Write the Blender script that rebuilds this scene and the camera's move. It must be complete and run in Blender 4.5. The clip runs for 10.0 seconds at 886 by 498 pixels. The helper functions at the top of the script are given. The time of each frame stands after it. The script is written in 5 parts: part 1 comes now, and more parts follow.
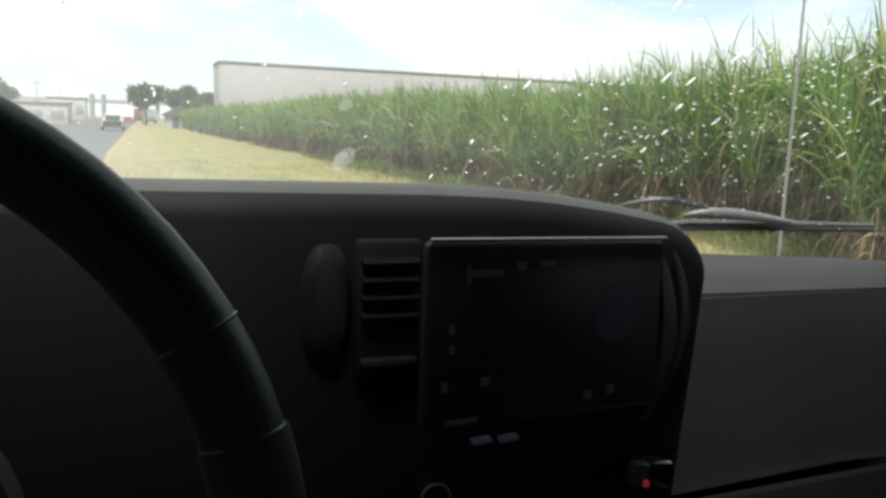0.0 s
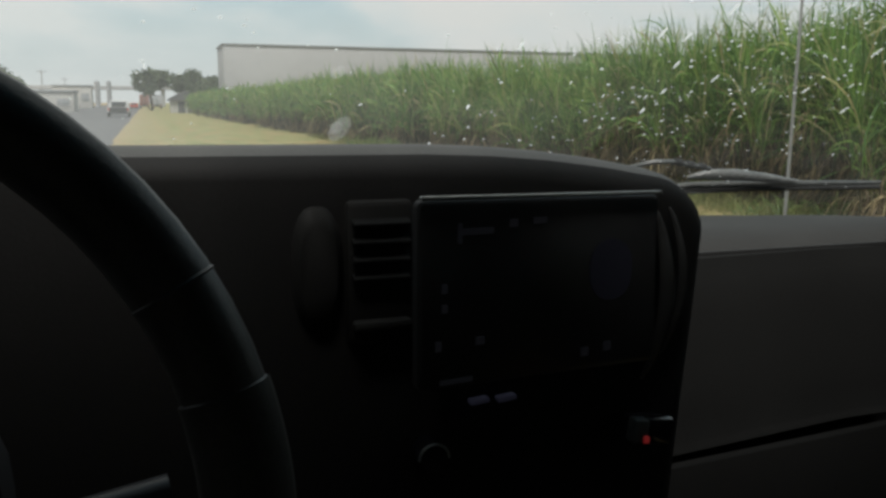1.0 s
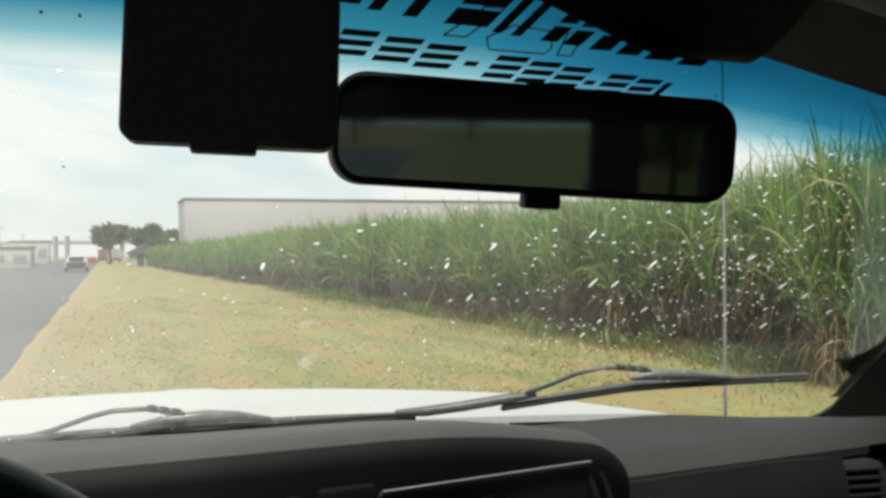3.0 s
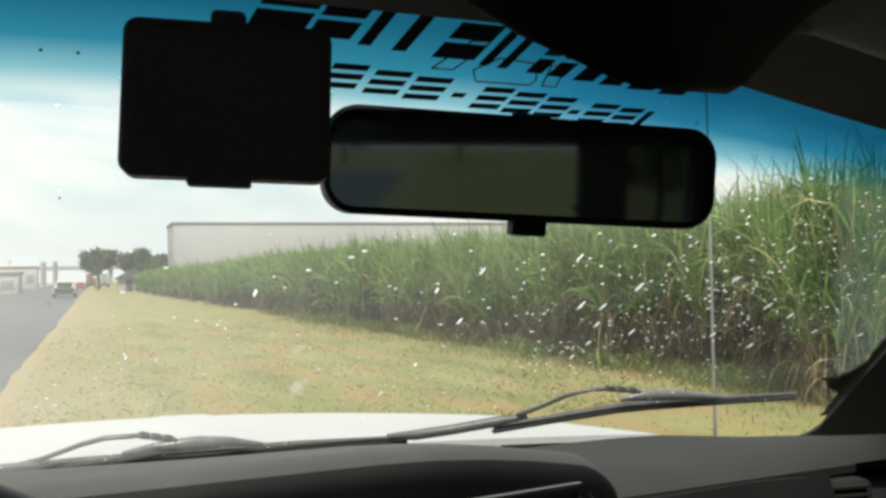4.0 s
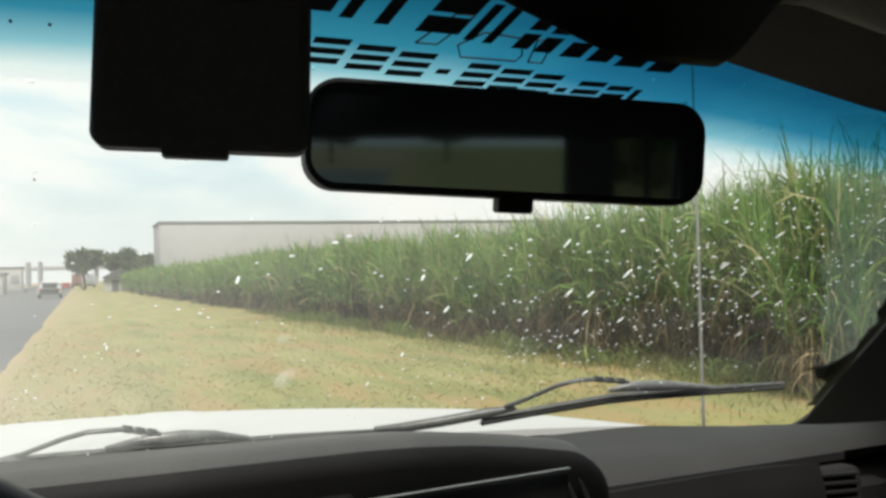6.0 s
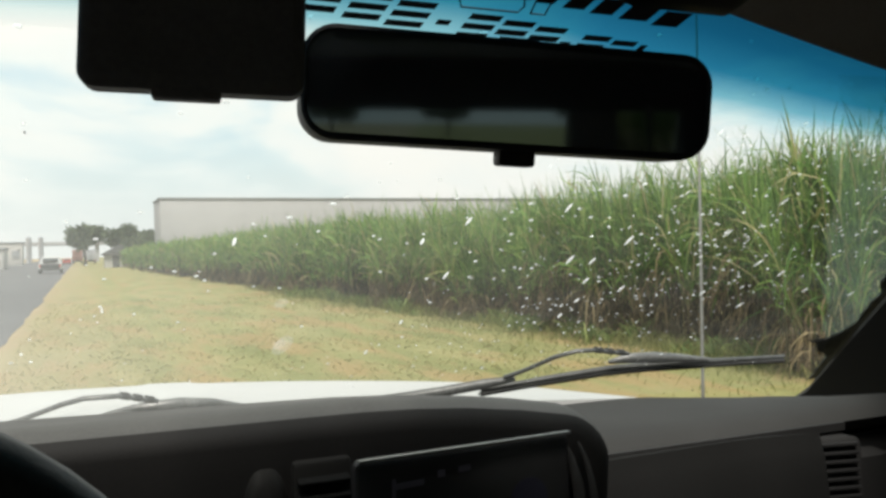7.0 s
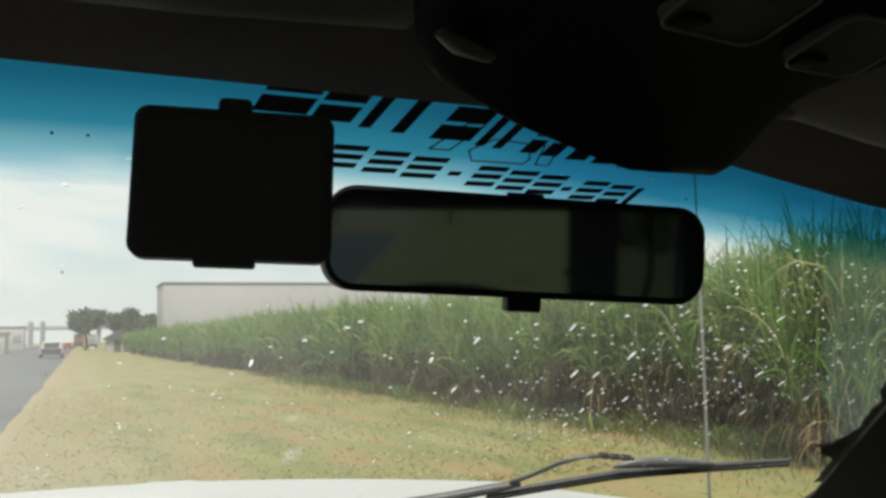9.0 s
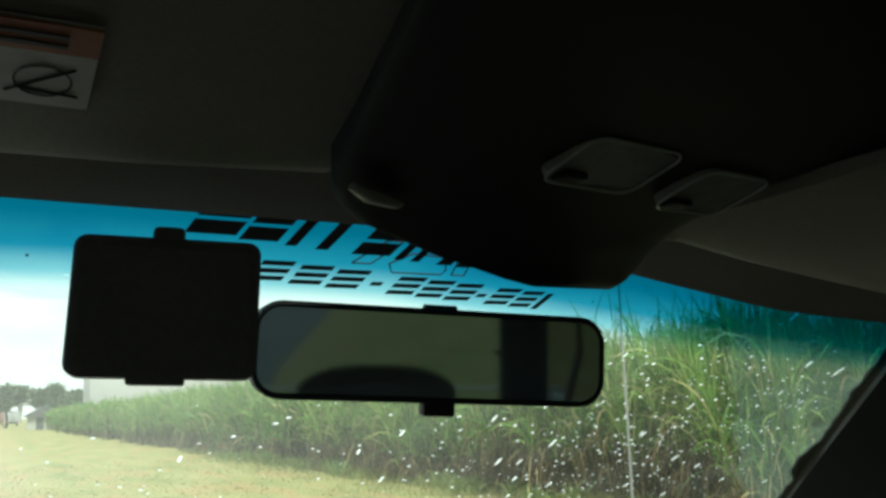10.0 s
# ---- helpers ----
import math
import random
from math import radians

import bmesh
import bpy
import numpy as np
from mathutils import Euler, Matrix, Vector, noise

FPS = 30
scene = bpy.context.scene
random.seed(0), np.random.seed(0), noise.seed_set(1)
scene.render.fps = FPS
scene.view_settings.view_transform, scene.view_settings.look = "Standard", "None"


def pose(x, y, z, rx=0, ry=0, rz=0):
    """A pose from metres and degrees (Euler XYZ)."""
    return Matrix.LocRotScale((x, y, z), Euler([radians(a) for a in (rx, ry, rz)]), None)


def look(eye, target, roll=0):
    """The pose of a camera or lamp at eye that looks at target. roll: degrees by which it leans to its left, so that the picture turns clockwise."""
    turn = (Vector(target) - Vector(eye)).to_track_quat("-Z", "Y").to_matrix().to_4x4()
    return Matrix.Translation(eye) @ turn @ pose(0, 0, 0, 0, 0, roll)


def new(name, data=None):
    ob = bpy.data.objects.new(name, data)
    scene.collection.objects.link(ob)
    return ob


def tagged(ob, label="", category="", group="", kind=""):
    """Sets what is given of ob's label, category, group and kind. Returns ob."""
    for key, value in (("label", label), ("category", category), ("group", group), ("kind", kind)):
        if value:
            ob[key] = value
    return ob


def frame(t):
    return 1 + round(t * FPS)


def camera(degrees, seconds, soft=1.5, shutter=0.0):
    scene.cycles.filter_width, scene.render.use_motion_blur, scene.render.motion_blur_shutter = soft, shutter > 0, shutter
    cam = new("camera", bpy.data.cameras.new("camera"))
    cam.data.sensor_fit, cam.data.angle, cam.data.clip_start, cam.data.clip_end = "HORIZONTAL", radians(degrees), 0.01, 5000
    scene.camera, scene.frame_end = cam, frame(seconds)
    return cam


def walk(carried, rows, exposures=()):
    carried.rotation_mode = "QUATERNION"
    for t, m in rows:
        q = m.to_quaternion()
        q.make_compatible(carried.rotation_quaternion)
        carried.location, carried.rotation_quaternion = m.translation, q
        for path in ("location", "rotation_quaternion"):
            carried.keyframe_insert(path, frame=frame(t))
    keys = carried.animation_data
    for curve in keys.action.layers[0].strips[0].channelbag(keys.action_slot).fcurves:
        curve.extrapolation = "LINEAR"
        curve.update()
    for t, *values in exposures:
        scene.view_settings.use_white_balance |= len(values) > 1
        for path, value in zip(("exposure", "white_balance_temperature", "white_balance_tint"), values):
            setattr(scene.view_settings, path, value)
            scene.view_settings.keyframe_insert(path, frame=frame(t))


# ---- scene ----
cam = camera(55.0, 10.0, soft=3.0)
PATH = [
    (0, (-0.209, 0.188, 1.584), (0.459, 2.052, 1.302), 2.1),
    (0.5, (-0.191, 0.194, 1.571), (0.448, 2.063, 1.255), 0.4),
    (1, (-0.197, 0.187, 1.573), (0.447, 2.05, 1.237), 0.3),
    (1.5, (-0.201, 0.174, 1.58), (0.481, 2.027, 1.262), 0.1),
    (2, (-0.217, 0.131, 1.625), (0.51, 1.989, 1.482), -1.7),
    (2.5, (-0.222, 0.102, 1.678), (0.525, 1.958, 1.683), -2.3),
    (3, (-0.222, 0.107, 1.6785), (0.519, 1.965, 1.6835), -0.8),
    (4.5, (-0.23, 0.091, 1.682), (0.539, 1.936, 1.756), -1.6),
    (5, (-0.232, 0.091, 1.678), (0.532, 1.937, 1.749), -1.5),
    (5.5, (-0.228, 0.096, 1.675), (0.545, 1.94, 1.74), -1.7),
    (6, (-0.221, 0.105, 1.670), (0.569, 1.942, 1.721), -1.7),
    (7.5, (-0.216, 0.12, 1.654), (0.566, 1.961, 1.628), -1.1),
    (8, (-0.221, 0.125, 1.654), (0.527, 1.979, 1.615), -1.0),
    (8.5, (-0.231, 0.104, 1.675), (0.517, 1.956, 1.77), -1.5),
    (9, (-0.2342, 0.085, 1.69), (0.5478, 1.915, 1.887), -1.3),
    (9.5, (-0.2388, 0.072, 1.698), (0.5822, 1.88, 1.938), -0.6),
    (10, (-0.2415, 0.038, 1.709), (0.6655, 1.784, 2.068), -1.9),
]
EXPOSURES = [(0.0, 1.15, 6500, 10), (0.4, 0.6, 6500, 10), (1.0, 0.4, 6500, 10), (1.5, 0.58, 6500, 10), (2.0, 0.35, 6500, 10), (2.5, 0.5, 6500, 10), (3.0, 0.88, 6750, 10), (4.3, 0.96, 6750, 10), (6.2, 0.92, 6750, 10), (7.5, 0.88, 6750, 10), (8.3, 0.68, 6750, 10), (9.0, 0.72, 6750, 10), (9.5, 0.98, 6500, 4), (10.0, 1.33, 6500, -8)]
SKY, SUN, FILM = 0.83, 2.75, 0.018
walk(cam, [(t, look(eye, target, roll)) for t, eye, target, roll in PATH], EXPOSURES)

# ---- world and light ----
SUN_ELEV, SUN_ROT = radians(62), radians(200)
world = bpy.data.worlds.new("sky")
scene.world = world
world.use_nodes = True
wt = world.node_tree
wt.nodes.clear()


def node(tree, kind, **values):
    n = tree.nodes.new(kind)
    for key, value in values.items():
        n.inputs[key.replace("_", " ")].default_value = value
    return n


def ramp(tree, source, stops):
    n = tree.nodes.new("ShaderNodeValToRGB")
    els = n.color_ramp.elements
    while len(els) < len(stops):
        els.new(0.5)
    for e, (p, c) in zip(els, stops):
        e.position, e.color = p, (*c, 1)
    tree.links.new(source, n.inputs["Fac"])
    return n.outputs["Color"]


sky = wt.nodes.new("ShaderNodeTexSky")
sky.sky_type, sky.sun_disc = "NISHITA", False
sky.sun_elevation, sky.sun_rotation = SUN_ELEV, SUN_ROT
sky.air_density, sky.dust_density = 1.2, 3.0
coord = wt.nodes.new("ShaderNodeTexCoord")
flat = wt.nodes.new("ShaderNodeMapping")
flat.inputs["Scale"].default_value = (1.0, 1.0, 2.8)
wt.links.new(coord.outputs["Generated"], flat.inputs["Vector"])
cloud_noise = node(wt, "ShaderNodeTexNoise", Scale=2.3, Detail=7.0, Roughness=0.55, Distortion=0.4)
wt.links.new(flat.outputs["Vector"], cloud_noise.inputs["Vector"])
mask = ramp(wt, cloud_noise.outputs["Fac"], [(0.38, (0.6, 0.6, 0.6)), (0.48, (1, 1, 1))])
shade = ramp(wt, cloud_noise.outputs["Fac"], [(0.39, (0.41, 0.57, 0.62)), (0.48, (0.56, 0.605, 0.60)), (0.58, (0.625, 0.63, 0.605))])
dim = wt.nodes.new("ShaderNodeVectorMath")
dim.operation = "SCALE"
dim.inputs["Scale"].default_value = 0.10
wt.links.new(sky.outputs["Color"], dim.inputs[0])
mixer = wt.nodes.new("ShaderNodeMix")
mixer.data_type = "RGBA"
wt.links.new(mask, mixer.inputs["Factor"])
wt.links.new(dim.outputs["Vector"], mixer.inputs[6])
wt.links.new(shade, mixer.inputs[7])
# the sky pales towards the horizon
height = wt.nodes.new("ShaderNodeSeparateXYZ")
wt.links.new(coord.outputs["Generated"], height.inputs[0])
pale = wt.nodes.new("ShaderNodeMix")
pale.data_type = "RGBA"
wt.links.new(ramp(wt, height.outputs[2], [(0.0, (0.8, 0.8, 0.8)), (0.16, (0, 0, 0))]), pale.inputs["Factor"])
wt.links.new(mixer.outputs[2], pale.inputs[6])
pale.inputs[7].default_value = (0.575, 0.585, 0.575, 1)
back = node(wt, "ShaderNodeBackground", Strength=SKY)
wt.links.new(pale.outputs[2], back.inputs["Color"])
wout = wt.nodes.new("ShaderNodeOutputWorld")
wt.links.new(back.outputs["Background"], wout.inputs["Surface"])

sun = new("sun", bpy.data.lights.new("sun", "SUN"))
sun.data.energy, sun.data.angle, sun.data.color = SUN, radians(22), (1.0, 0.96, 0.9)
sun.matrix_world = look((0, 0, 0), (-math.sin(SUN_ROT), -math.cos(SUN_ROT), -math.tan(SUN_ELEV)))


# ---- materials ----
def material(name, base, rough=0.6, metal=0.0, spread=0.12, grain=30.0, bump=0.15, big=3.0, spec=0.5, random_tint=0.0, dist=0.004, **extra):
    """A surface whose colour varies at two scales, with fine relief."""
    m = bpy.data.materials.new(name)
    m.use_nodes = True
    t = m.node_tree
    b = t.nodes["Principled BSDF"]
    b.inputs["Roughness"].default_value, b.inputs["Metallic"].default_value = rough, metal
    b.inputs["Specular IOR Level"].default_value = spec
    for key, value in extra.items():
        b.inputs[key.replace("_", " ")].default_value = value
    tc = t.nodes.new("ShaderNodeTexCoord")
    fine = node(t, "ShaderNodeTexNoise", Scale=grain, Detail=5.0, Roughness=0.6)
    wide = node(t, "ShaderNodeTexNoise", Scale=big, Detail=4.0, Roughness=0.55)
    t.links.new(tc.outputs["Object"], fine.inputs["Vector"])
    t.links.new(tc.outputs["Object"], wide.inputs["Vector"])
    both = node(t, "ShaderNodeMath")
    both.operation = "ADD"
    t.links.new(fine.outputs["Fac"], both.inputs[0])
    t.links.new(wide.outputs["Fac"], both.inputs[1])
    half = node(t, "ShaderNodeMath")
    half.operation = "MULTIPLY"
    half.inputs[1].default_value = 0.5
    t.links.new(both.outputs[0], half.inputs[0])
    value = half.outputs[0]
    if random_tint:
        island = t.nodes.new("ShaderNodeNewGeometry")
        blend = node(t, "ShaderNodeMix")
        blend.inputs[0].default_value = random_tint
        t.links.new(value, blend.inputs[2])
        t.links.new(island.outputs["Random Per Island"], blend.inputs[3])
        value = blend.outputs[0]
    lo = [max(0.0, c * (1 - spread * 2)) for c in base]
    hi = [min(1.0, c * (1 + spread * 2)) for c in base]
    t.links.new(ramp(t, value, [(0.3, lo), (0.5, base), (0.7, hi)]), b.inputs["Base Color"])
    if bump:
        bm = node(t, "ShaderNodeBump", Strength=bump, Distance=dist)
        t.links.new(fine.outputs["Fac"], bm.inputs["Height"])
        t.links.new(bm.outputs["Normal"], b.inputs["Normal"])
    return m


def leaf_material(name, stops, rough=0.55, through_light=0.35):
    """Leaves: a colour of its own for each blade, and light passing through."""
    m = bpy.data.materials.new(name)
    m.use_nodes = True
    t = m.node_tree
    b = t.nodes["Principled BSDF"]
    b.inputs["Roughness"].default_value = rough
    b.inputs["Specular IOR Level"].default_value = 0.3
    g = t.nodes.new("ShaderNodeNewGeometry")
    c = ramp(t, g.outputs["Random Per Island"], stops)
    t.links.new(c, b.inputs["Base Color"])
    tr = t.nodes.new("ShaderNodeBsdfTranslucent")
    t.links.new(c, tr.inputs["Color"])
    mix = node(t, "ShaderNodeMixShader")
    mix.inputs[0].default_value = through_light
    t.links.new(b.outputs[0], mix.inputs[1])
    t.links.new(tr.outputs[0], mix.inputs[2])
    t.links.new(mix.outputs[0], t.nodes["Material Output"].inputs["Surface"])
    return m


def pane_material(name, colour, film=0.0, gloss=0.04, film_colour=(0.8, 0.8, 0.8), patchy=False):
    """Thin glass: clear or tinted, with a faint mirror and a film of dirt."""
    m = bpy.data.materials.new(name)
    m.use_nodes = True
    t = m.node_tree
    t.nodes.remove(t.nodes["Principled BSDF"])
    clear = t.nodes.new("ShaderNodeBsdfTransparent")
    clear.inputs["Color"].default_value = (*colour, 1)
    shine = node(t, "ShaderNodeBsdfGlossy", Roughness=0.02)
    m1 = node(t, "ShaderNodeMixShader")
    m1.inputs[0].default_value = gloss
    t.links.new(clear.outputs[0], m1.inputs[1])
    t.links.new(shine.outputs[0], m1.inputs[2])
    last = m1
    if film:
        dirt = t.nodes.new("ShaderNodeBsdfTranslucent")
        dirt.inputs["Color"].default_value = (*film_colour, 1)
        m2 = node(t, "ShaderNodeMixShader")
        m2.inputs[0].default_value = film
        if patchy:
            tc = t.nodes.new("ShaderNodeTexCoord")
            n = node(t, "ShaderNodeTexNoise", Scale=9.0, Detail=5.0, Roughness=0.6)
            t.links.new(tc.outputs["Object"], n.inputs["Vector"])
            f = ramp(t, n.outputs["Fac"], [(0.3, (film * 0.5,) * 3), (0.7, (film * 1.5,) * 3)])
            t.links.new(f, m2.inputs[0])
        t.links.new(m1.outputs[0], m2.inputs[1])
        t.links.new(dirt.outputs[0], m2.inputs[2])
        last = m2
    t.links.new(last.outputs[0], t.nodes["Material Output"].inputs["Surface"])
    return m


M = {
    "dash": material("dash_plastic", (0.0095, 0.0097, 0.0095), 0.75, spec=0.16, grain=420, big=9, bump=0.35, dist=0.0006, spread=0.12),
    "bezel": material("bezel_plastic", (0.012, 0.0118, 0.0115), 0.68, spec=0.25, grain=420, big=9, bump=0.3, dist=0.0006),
    # Hood of the black bezel, paler: daylight on its top is put into the colour.
    "bezel_lit_top": material("bezel_lit_pad", (0.08, 0.08, 0.077), 0.7, spec=0.3, grain=420, big=9, bump=0.35, dist=0.0006),
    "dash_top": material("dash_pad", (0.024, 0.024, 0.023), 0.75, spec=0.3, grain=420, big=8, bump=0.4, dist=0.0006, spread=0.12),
    "black": material("black_plastic", (0.028, 0.028, 0.031), 0.45, grain=300, big=12, bump=0.2, dist=0.0004, spread=0.2),
    "gloss": material("gloss_black", (0.012, 0.012, 0.014), 0.12, grain=60, big=10, bump=0.02, spread=0.2),
    "rubber": material("black_rubber", (0.012, 0.012, 0.012), 0.7, grain=200, big=12, bump=0.3, dist=0.0006, spread=0.25),
    "leather": material("wheel_leather", (0.036, 0.0345, 0.032), 0.5, grain=350, big=14, bump=0.4, dist=0.0006, spread=0.2, spec=0.4),
    "face": material("face_plastic", (0.014, 0.0138, 0.013), 0.7, grain=420, big=9, bump=0.3, dist=0.0006, spec=0.3),
    "gloss_grey": material("gloss_grey_trim", (0.05, 0.05, 0.05), 0.22, grain=60, big=10, bump=0.03, spread=0.15),
    "screen": material("screen_glass", (0.030, 0.029, 0.030), 0.34, grain=20, big=5, bump=0.0, spread=0.2),
    "trim": material("satin_trim", (0.42, 0.42, 0.40), 0.42, 0.8, grain=200, big=20, bump=0.05),
    "liner": material("headliner_cloth", (0.36, 0.33, 0.30), 0.95, grain=500, big=6, bump=0.5, dist=0.0008, spread=0.1),
    "visor": material("visor_vinyl", (0.34, 0.31, 0.275), 0.8, grain=400, big=7, bump=0.4, dist=0.0006, spread=0.1),
    "console": material("console_plastic", (0.014, 0.014, 0.0145), 0.65, spec=0.3, grain=350, big=9, bump=0.25, dist=0.0005),
    "pillar": material("pillar_trim", (0.011, 0.011, 0.011), 0.85, grain=350, big=8, bump=0.3, dist=0.0006),
    "seat": material("seat_cloth", (0.12, 0.115, 0.11), 0.9, grain=300, big=9, bump=0.5, dist=0.001),
    "paint": material("white_paint", (0.41, 0.415, 0.41), 0.42, grain=80, big=3, bump=0.03, spread=0.04, Coat_Weight=0.0),
    "dull_metal": material("wet_wiper_metal", (0.050, 0.052, 0.050), 0.42, 0.0, grain=150, big=30, bump=0.2, dist=0.0008, spread=0.35),
    "wet_grey": material("wet_grey_plastic", (0.09, 0.092, 0.09), 0.3, grain=150, big=40, bump=0.2, dist=0.001, spread=0.3),
    "steel": material("antenna_steel", (0.30, 0.30, 0.28), 0.45, 0.5, grain=100, big=10, bump=0.0),
    "ink": material("black_vinyl", (0.008, 0.010, 0.014), 0.8, grain=100, big=20, bump=0.0),
    "label": material("label_paper", (0.72, 0.7, 0.68), 0.6, grain=120, big=20, bump=0.05, spread=0.06),
    "label_red": material("label_red", (0.5, 0.17, 0.09), 0.6, grain=120, big=20, bump=0.0, spread=0.1),
    "grey_ink": material("grey_ink", (0.12, 0.12, 0.12), 0.7, grain=100, big=20, bump=0.0),
    "lens": material("lamp_lens", (0.34, 0.34, 0.32), 0.25, grain=90, big=14, bump=0.3, dist=0.001, spread=0.12),
    # Pale colour for the highlight round the reading lamp lenses.
    "lens_glint": material("lens_glint", (0.7, 0.7, 0.66), 0.2, grain=90, big=14, bump=0.0),
    "asphalt": material("asphalt", (0.074, 0.074, 0.078), 0.75, grain=30, big=0.35, bump=0.5, dist=0.02, spread=0.12),
    "concrete": material("grey_panel_wall", (0.33, 0.33, 0.335), 0.85, grain=1.2, big=0.06, bump=0.1, spread=0.05),
    "stucco": material("pale_stucco", (0.40, 0.39, 0.37), 0.85, grain=2, big=0.2, bump=0.1, spread=0.1),
    "roofing": material("grey_roofing", (0.22, 0.23, 0.24), 0.6, grain=3, big=0.3, bump=0.1, spread=0.15),
    "dark_roof": material("dark_roofing", (0.07, 0.07, 0.072), 0.8, grain=3, big=0.4, bump=0.1, spread=0.2),
    "bark": material("bark", (0.09, 0.07, 0.05), 0.9, grain=9, big=1, bump=0.5, dist=0.03),
    "pole": material("grey_pole", (0.3, 0.3, 0.3), 0.7, grain=5, big=1, bump=0.1),
    "dark_glass": material("dark_glass", (0.03, 0.035, 0.04), 0.1, grain=10, big=2, bump=0.0),
    "red_paint": material("red_paint", (0.35, 0.05, 0.03), 0.4, grain=6, big=1, bump=0.0),
    "rust": material("dull_red_paint", (0.20, 0.10, 0.08), 0.6, grain=6, big=1, bump=0.0),
    "grey_paint": material("grey_car_paint", (0.3, 0.31, 0.33), 0.3, grain=6, big=1, bump=0.0),
    "frit": material("edge_frit", (0.012, 0.012, 0.013), 0.7, grain=300, big=30, bump=0.1, dist=0.001),
}
M["leaf"] = leaf_material("cane_leaf", [(0.0, (0.058, 0.122, 0.028)), (0.35, (0.102, 0.206, 0.042)), (0.68, (0.176, 0.292, 0.064)), (0.86, (0.25, 0.33, 0.092)), (0.93, (0.33, 0.29, 0.13)), (1.0, (0.42, 0.38, 0.22))], 0.5, 0.25)
M["dry"] = leaf_material("dry_cane_leaf", [(0.0, (0.06, 0.045, 0.028)), (0.5, (0.14, 0.105, 0.058)), (0.85, (0.26, 0.20, 0.105)), (1.0, (0.42, 0.34, 0.19))], 0.7, 0.25)
M["stalk"] = leaf_material("cane_stalk", [(0.0, (0.035, 0.035, 0.018)), (0.6, (0.07, 0.07, 0.03)), (1.0, (0.15, 0.125, 0.06))], 0.6, 0.0)
M["grass"] = leaf_material("verge_grass_blade", [(0.0, (0.25, 0.245, 0.11)), (0.5, (0.32, 0.30, 0.145)), (1.0, (0.42, 0.38, 0.20))], 0.7, 0.7)
M["thatch"] = leaf_material("dead_thatch", [(0.0, (0.20, 0.14, 0.075)), (0.6, (0.29, 0.21, 0.115)), (1.0, (0.40, 0.30, 0.17))], 0.8, 0.7)
M["green_grass"] = leaf_material("green_grass_blade", [(0.0, (0.19, 0.215, 0.075)), (0.6, (0.27, 0.285, 0.105)), (1.0, (0.36, 0.355, 0.15))], 0.7, 0.7)
M["edge_grass"] = leaf_material("edge_grass_blade", [(0.0, (0.12, 0.14, 0.045)), (0.6, (0.21, 0.225, 0.08)), (1.0, (0.33, 0.31, 0.13))], 0.7, 0.4)
M["weed"] = leaf_material("weed_leaf", [(0.0, (0.07, 0.115, 0.03)), (0.6, (0.135, 0.19, 0.055)), (1.0, (0.25, 0.29, 0.10))], 0.55, 0.3)
M["tree_leaf"] = leaf_material("tree_leaf", [(0.0, (0.04, 0.06, 0.03)), (0.6, (0.075, 0.105, 0.05)), (1.0, (0.12, 0.15, 0.08))], 0.6, 0.2)
M["glass"] = pane_material("windshield_glass", (0.97, 0.985, 0.98), film=FILM, gloss=0.012, film_colour=(0.8, 0.82, 0.8), patchy=True)
M["dark_pane"] = pane_material("tinted_pane", (0.090, 0.108, 0.098), gloss=0.012)
M["darker_pane"] = pane_material("darker_tinted_pane", (0.042, 0.050, 0.046), gloss=0.012)
M["side_pane"] = pane_material("tinted_side_pane", (0.16, 0.17, 0.17), gloss=0.03)


def mirror_material():
    m = bpy.data.materials.new("mirror_silver")
    m.use_nodes = True
    b = m.node_tree.nodes["Principled BSDF"]
    b.inputs["Base Color"].default_value = (0.53, 0.63, 0.74, 1)
    b.inputs["Metallic"].default_value, b.inputs["Roughness"].default_value = 0.94, 0.045
    return m


def band_material():
    """The blue shade band of the windshield, fading out at its lower edge."""
    m = bpy.data.materials.new("shade_band")
    m.use_nodes = True
    t = m.node_tree
    t.nodes.remove(t.nodes["Principled BSDF"])
    tc = t.nodes.new("ShaderNodeTexCoord")
    sep = t.nodes.new("ShaderNodeSeparateXYZ")
    t.links.new(tc.outputs["UV"], sep.inputs[0])
    c = ramp(t, sep.outputs[1], [(0.0, (0.98, 0.99, 0.99)), (0.10, (0.80, 0.92, 0.94)), (0.24, (0.25, 0.55, 0.66)), (0.42, (0.026, 0.238, 0.372)), (0.65, (0.008, 0.128, 0.226)), (1.0, (0.004, 0.058, 0.110))])
    clear = t.nodes.new("ShaderNodeBsdfTransparent")
    t.links.new(c, clear.inputs["Color"])
    t.links.new(clear.outputs[0], t.nodes["Material Output"].inputs["Surface"])
    return m


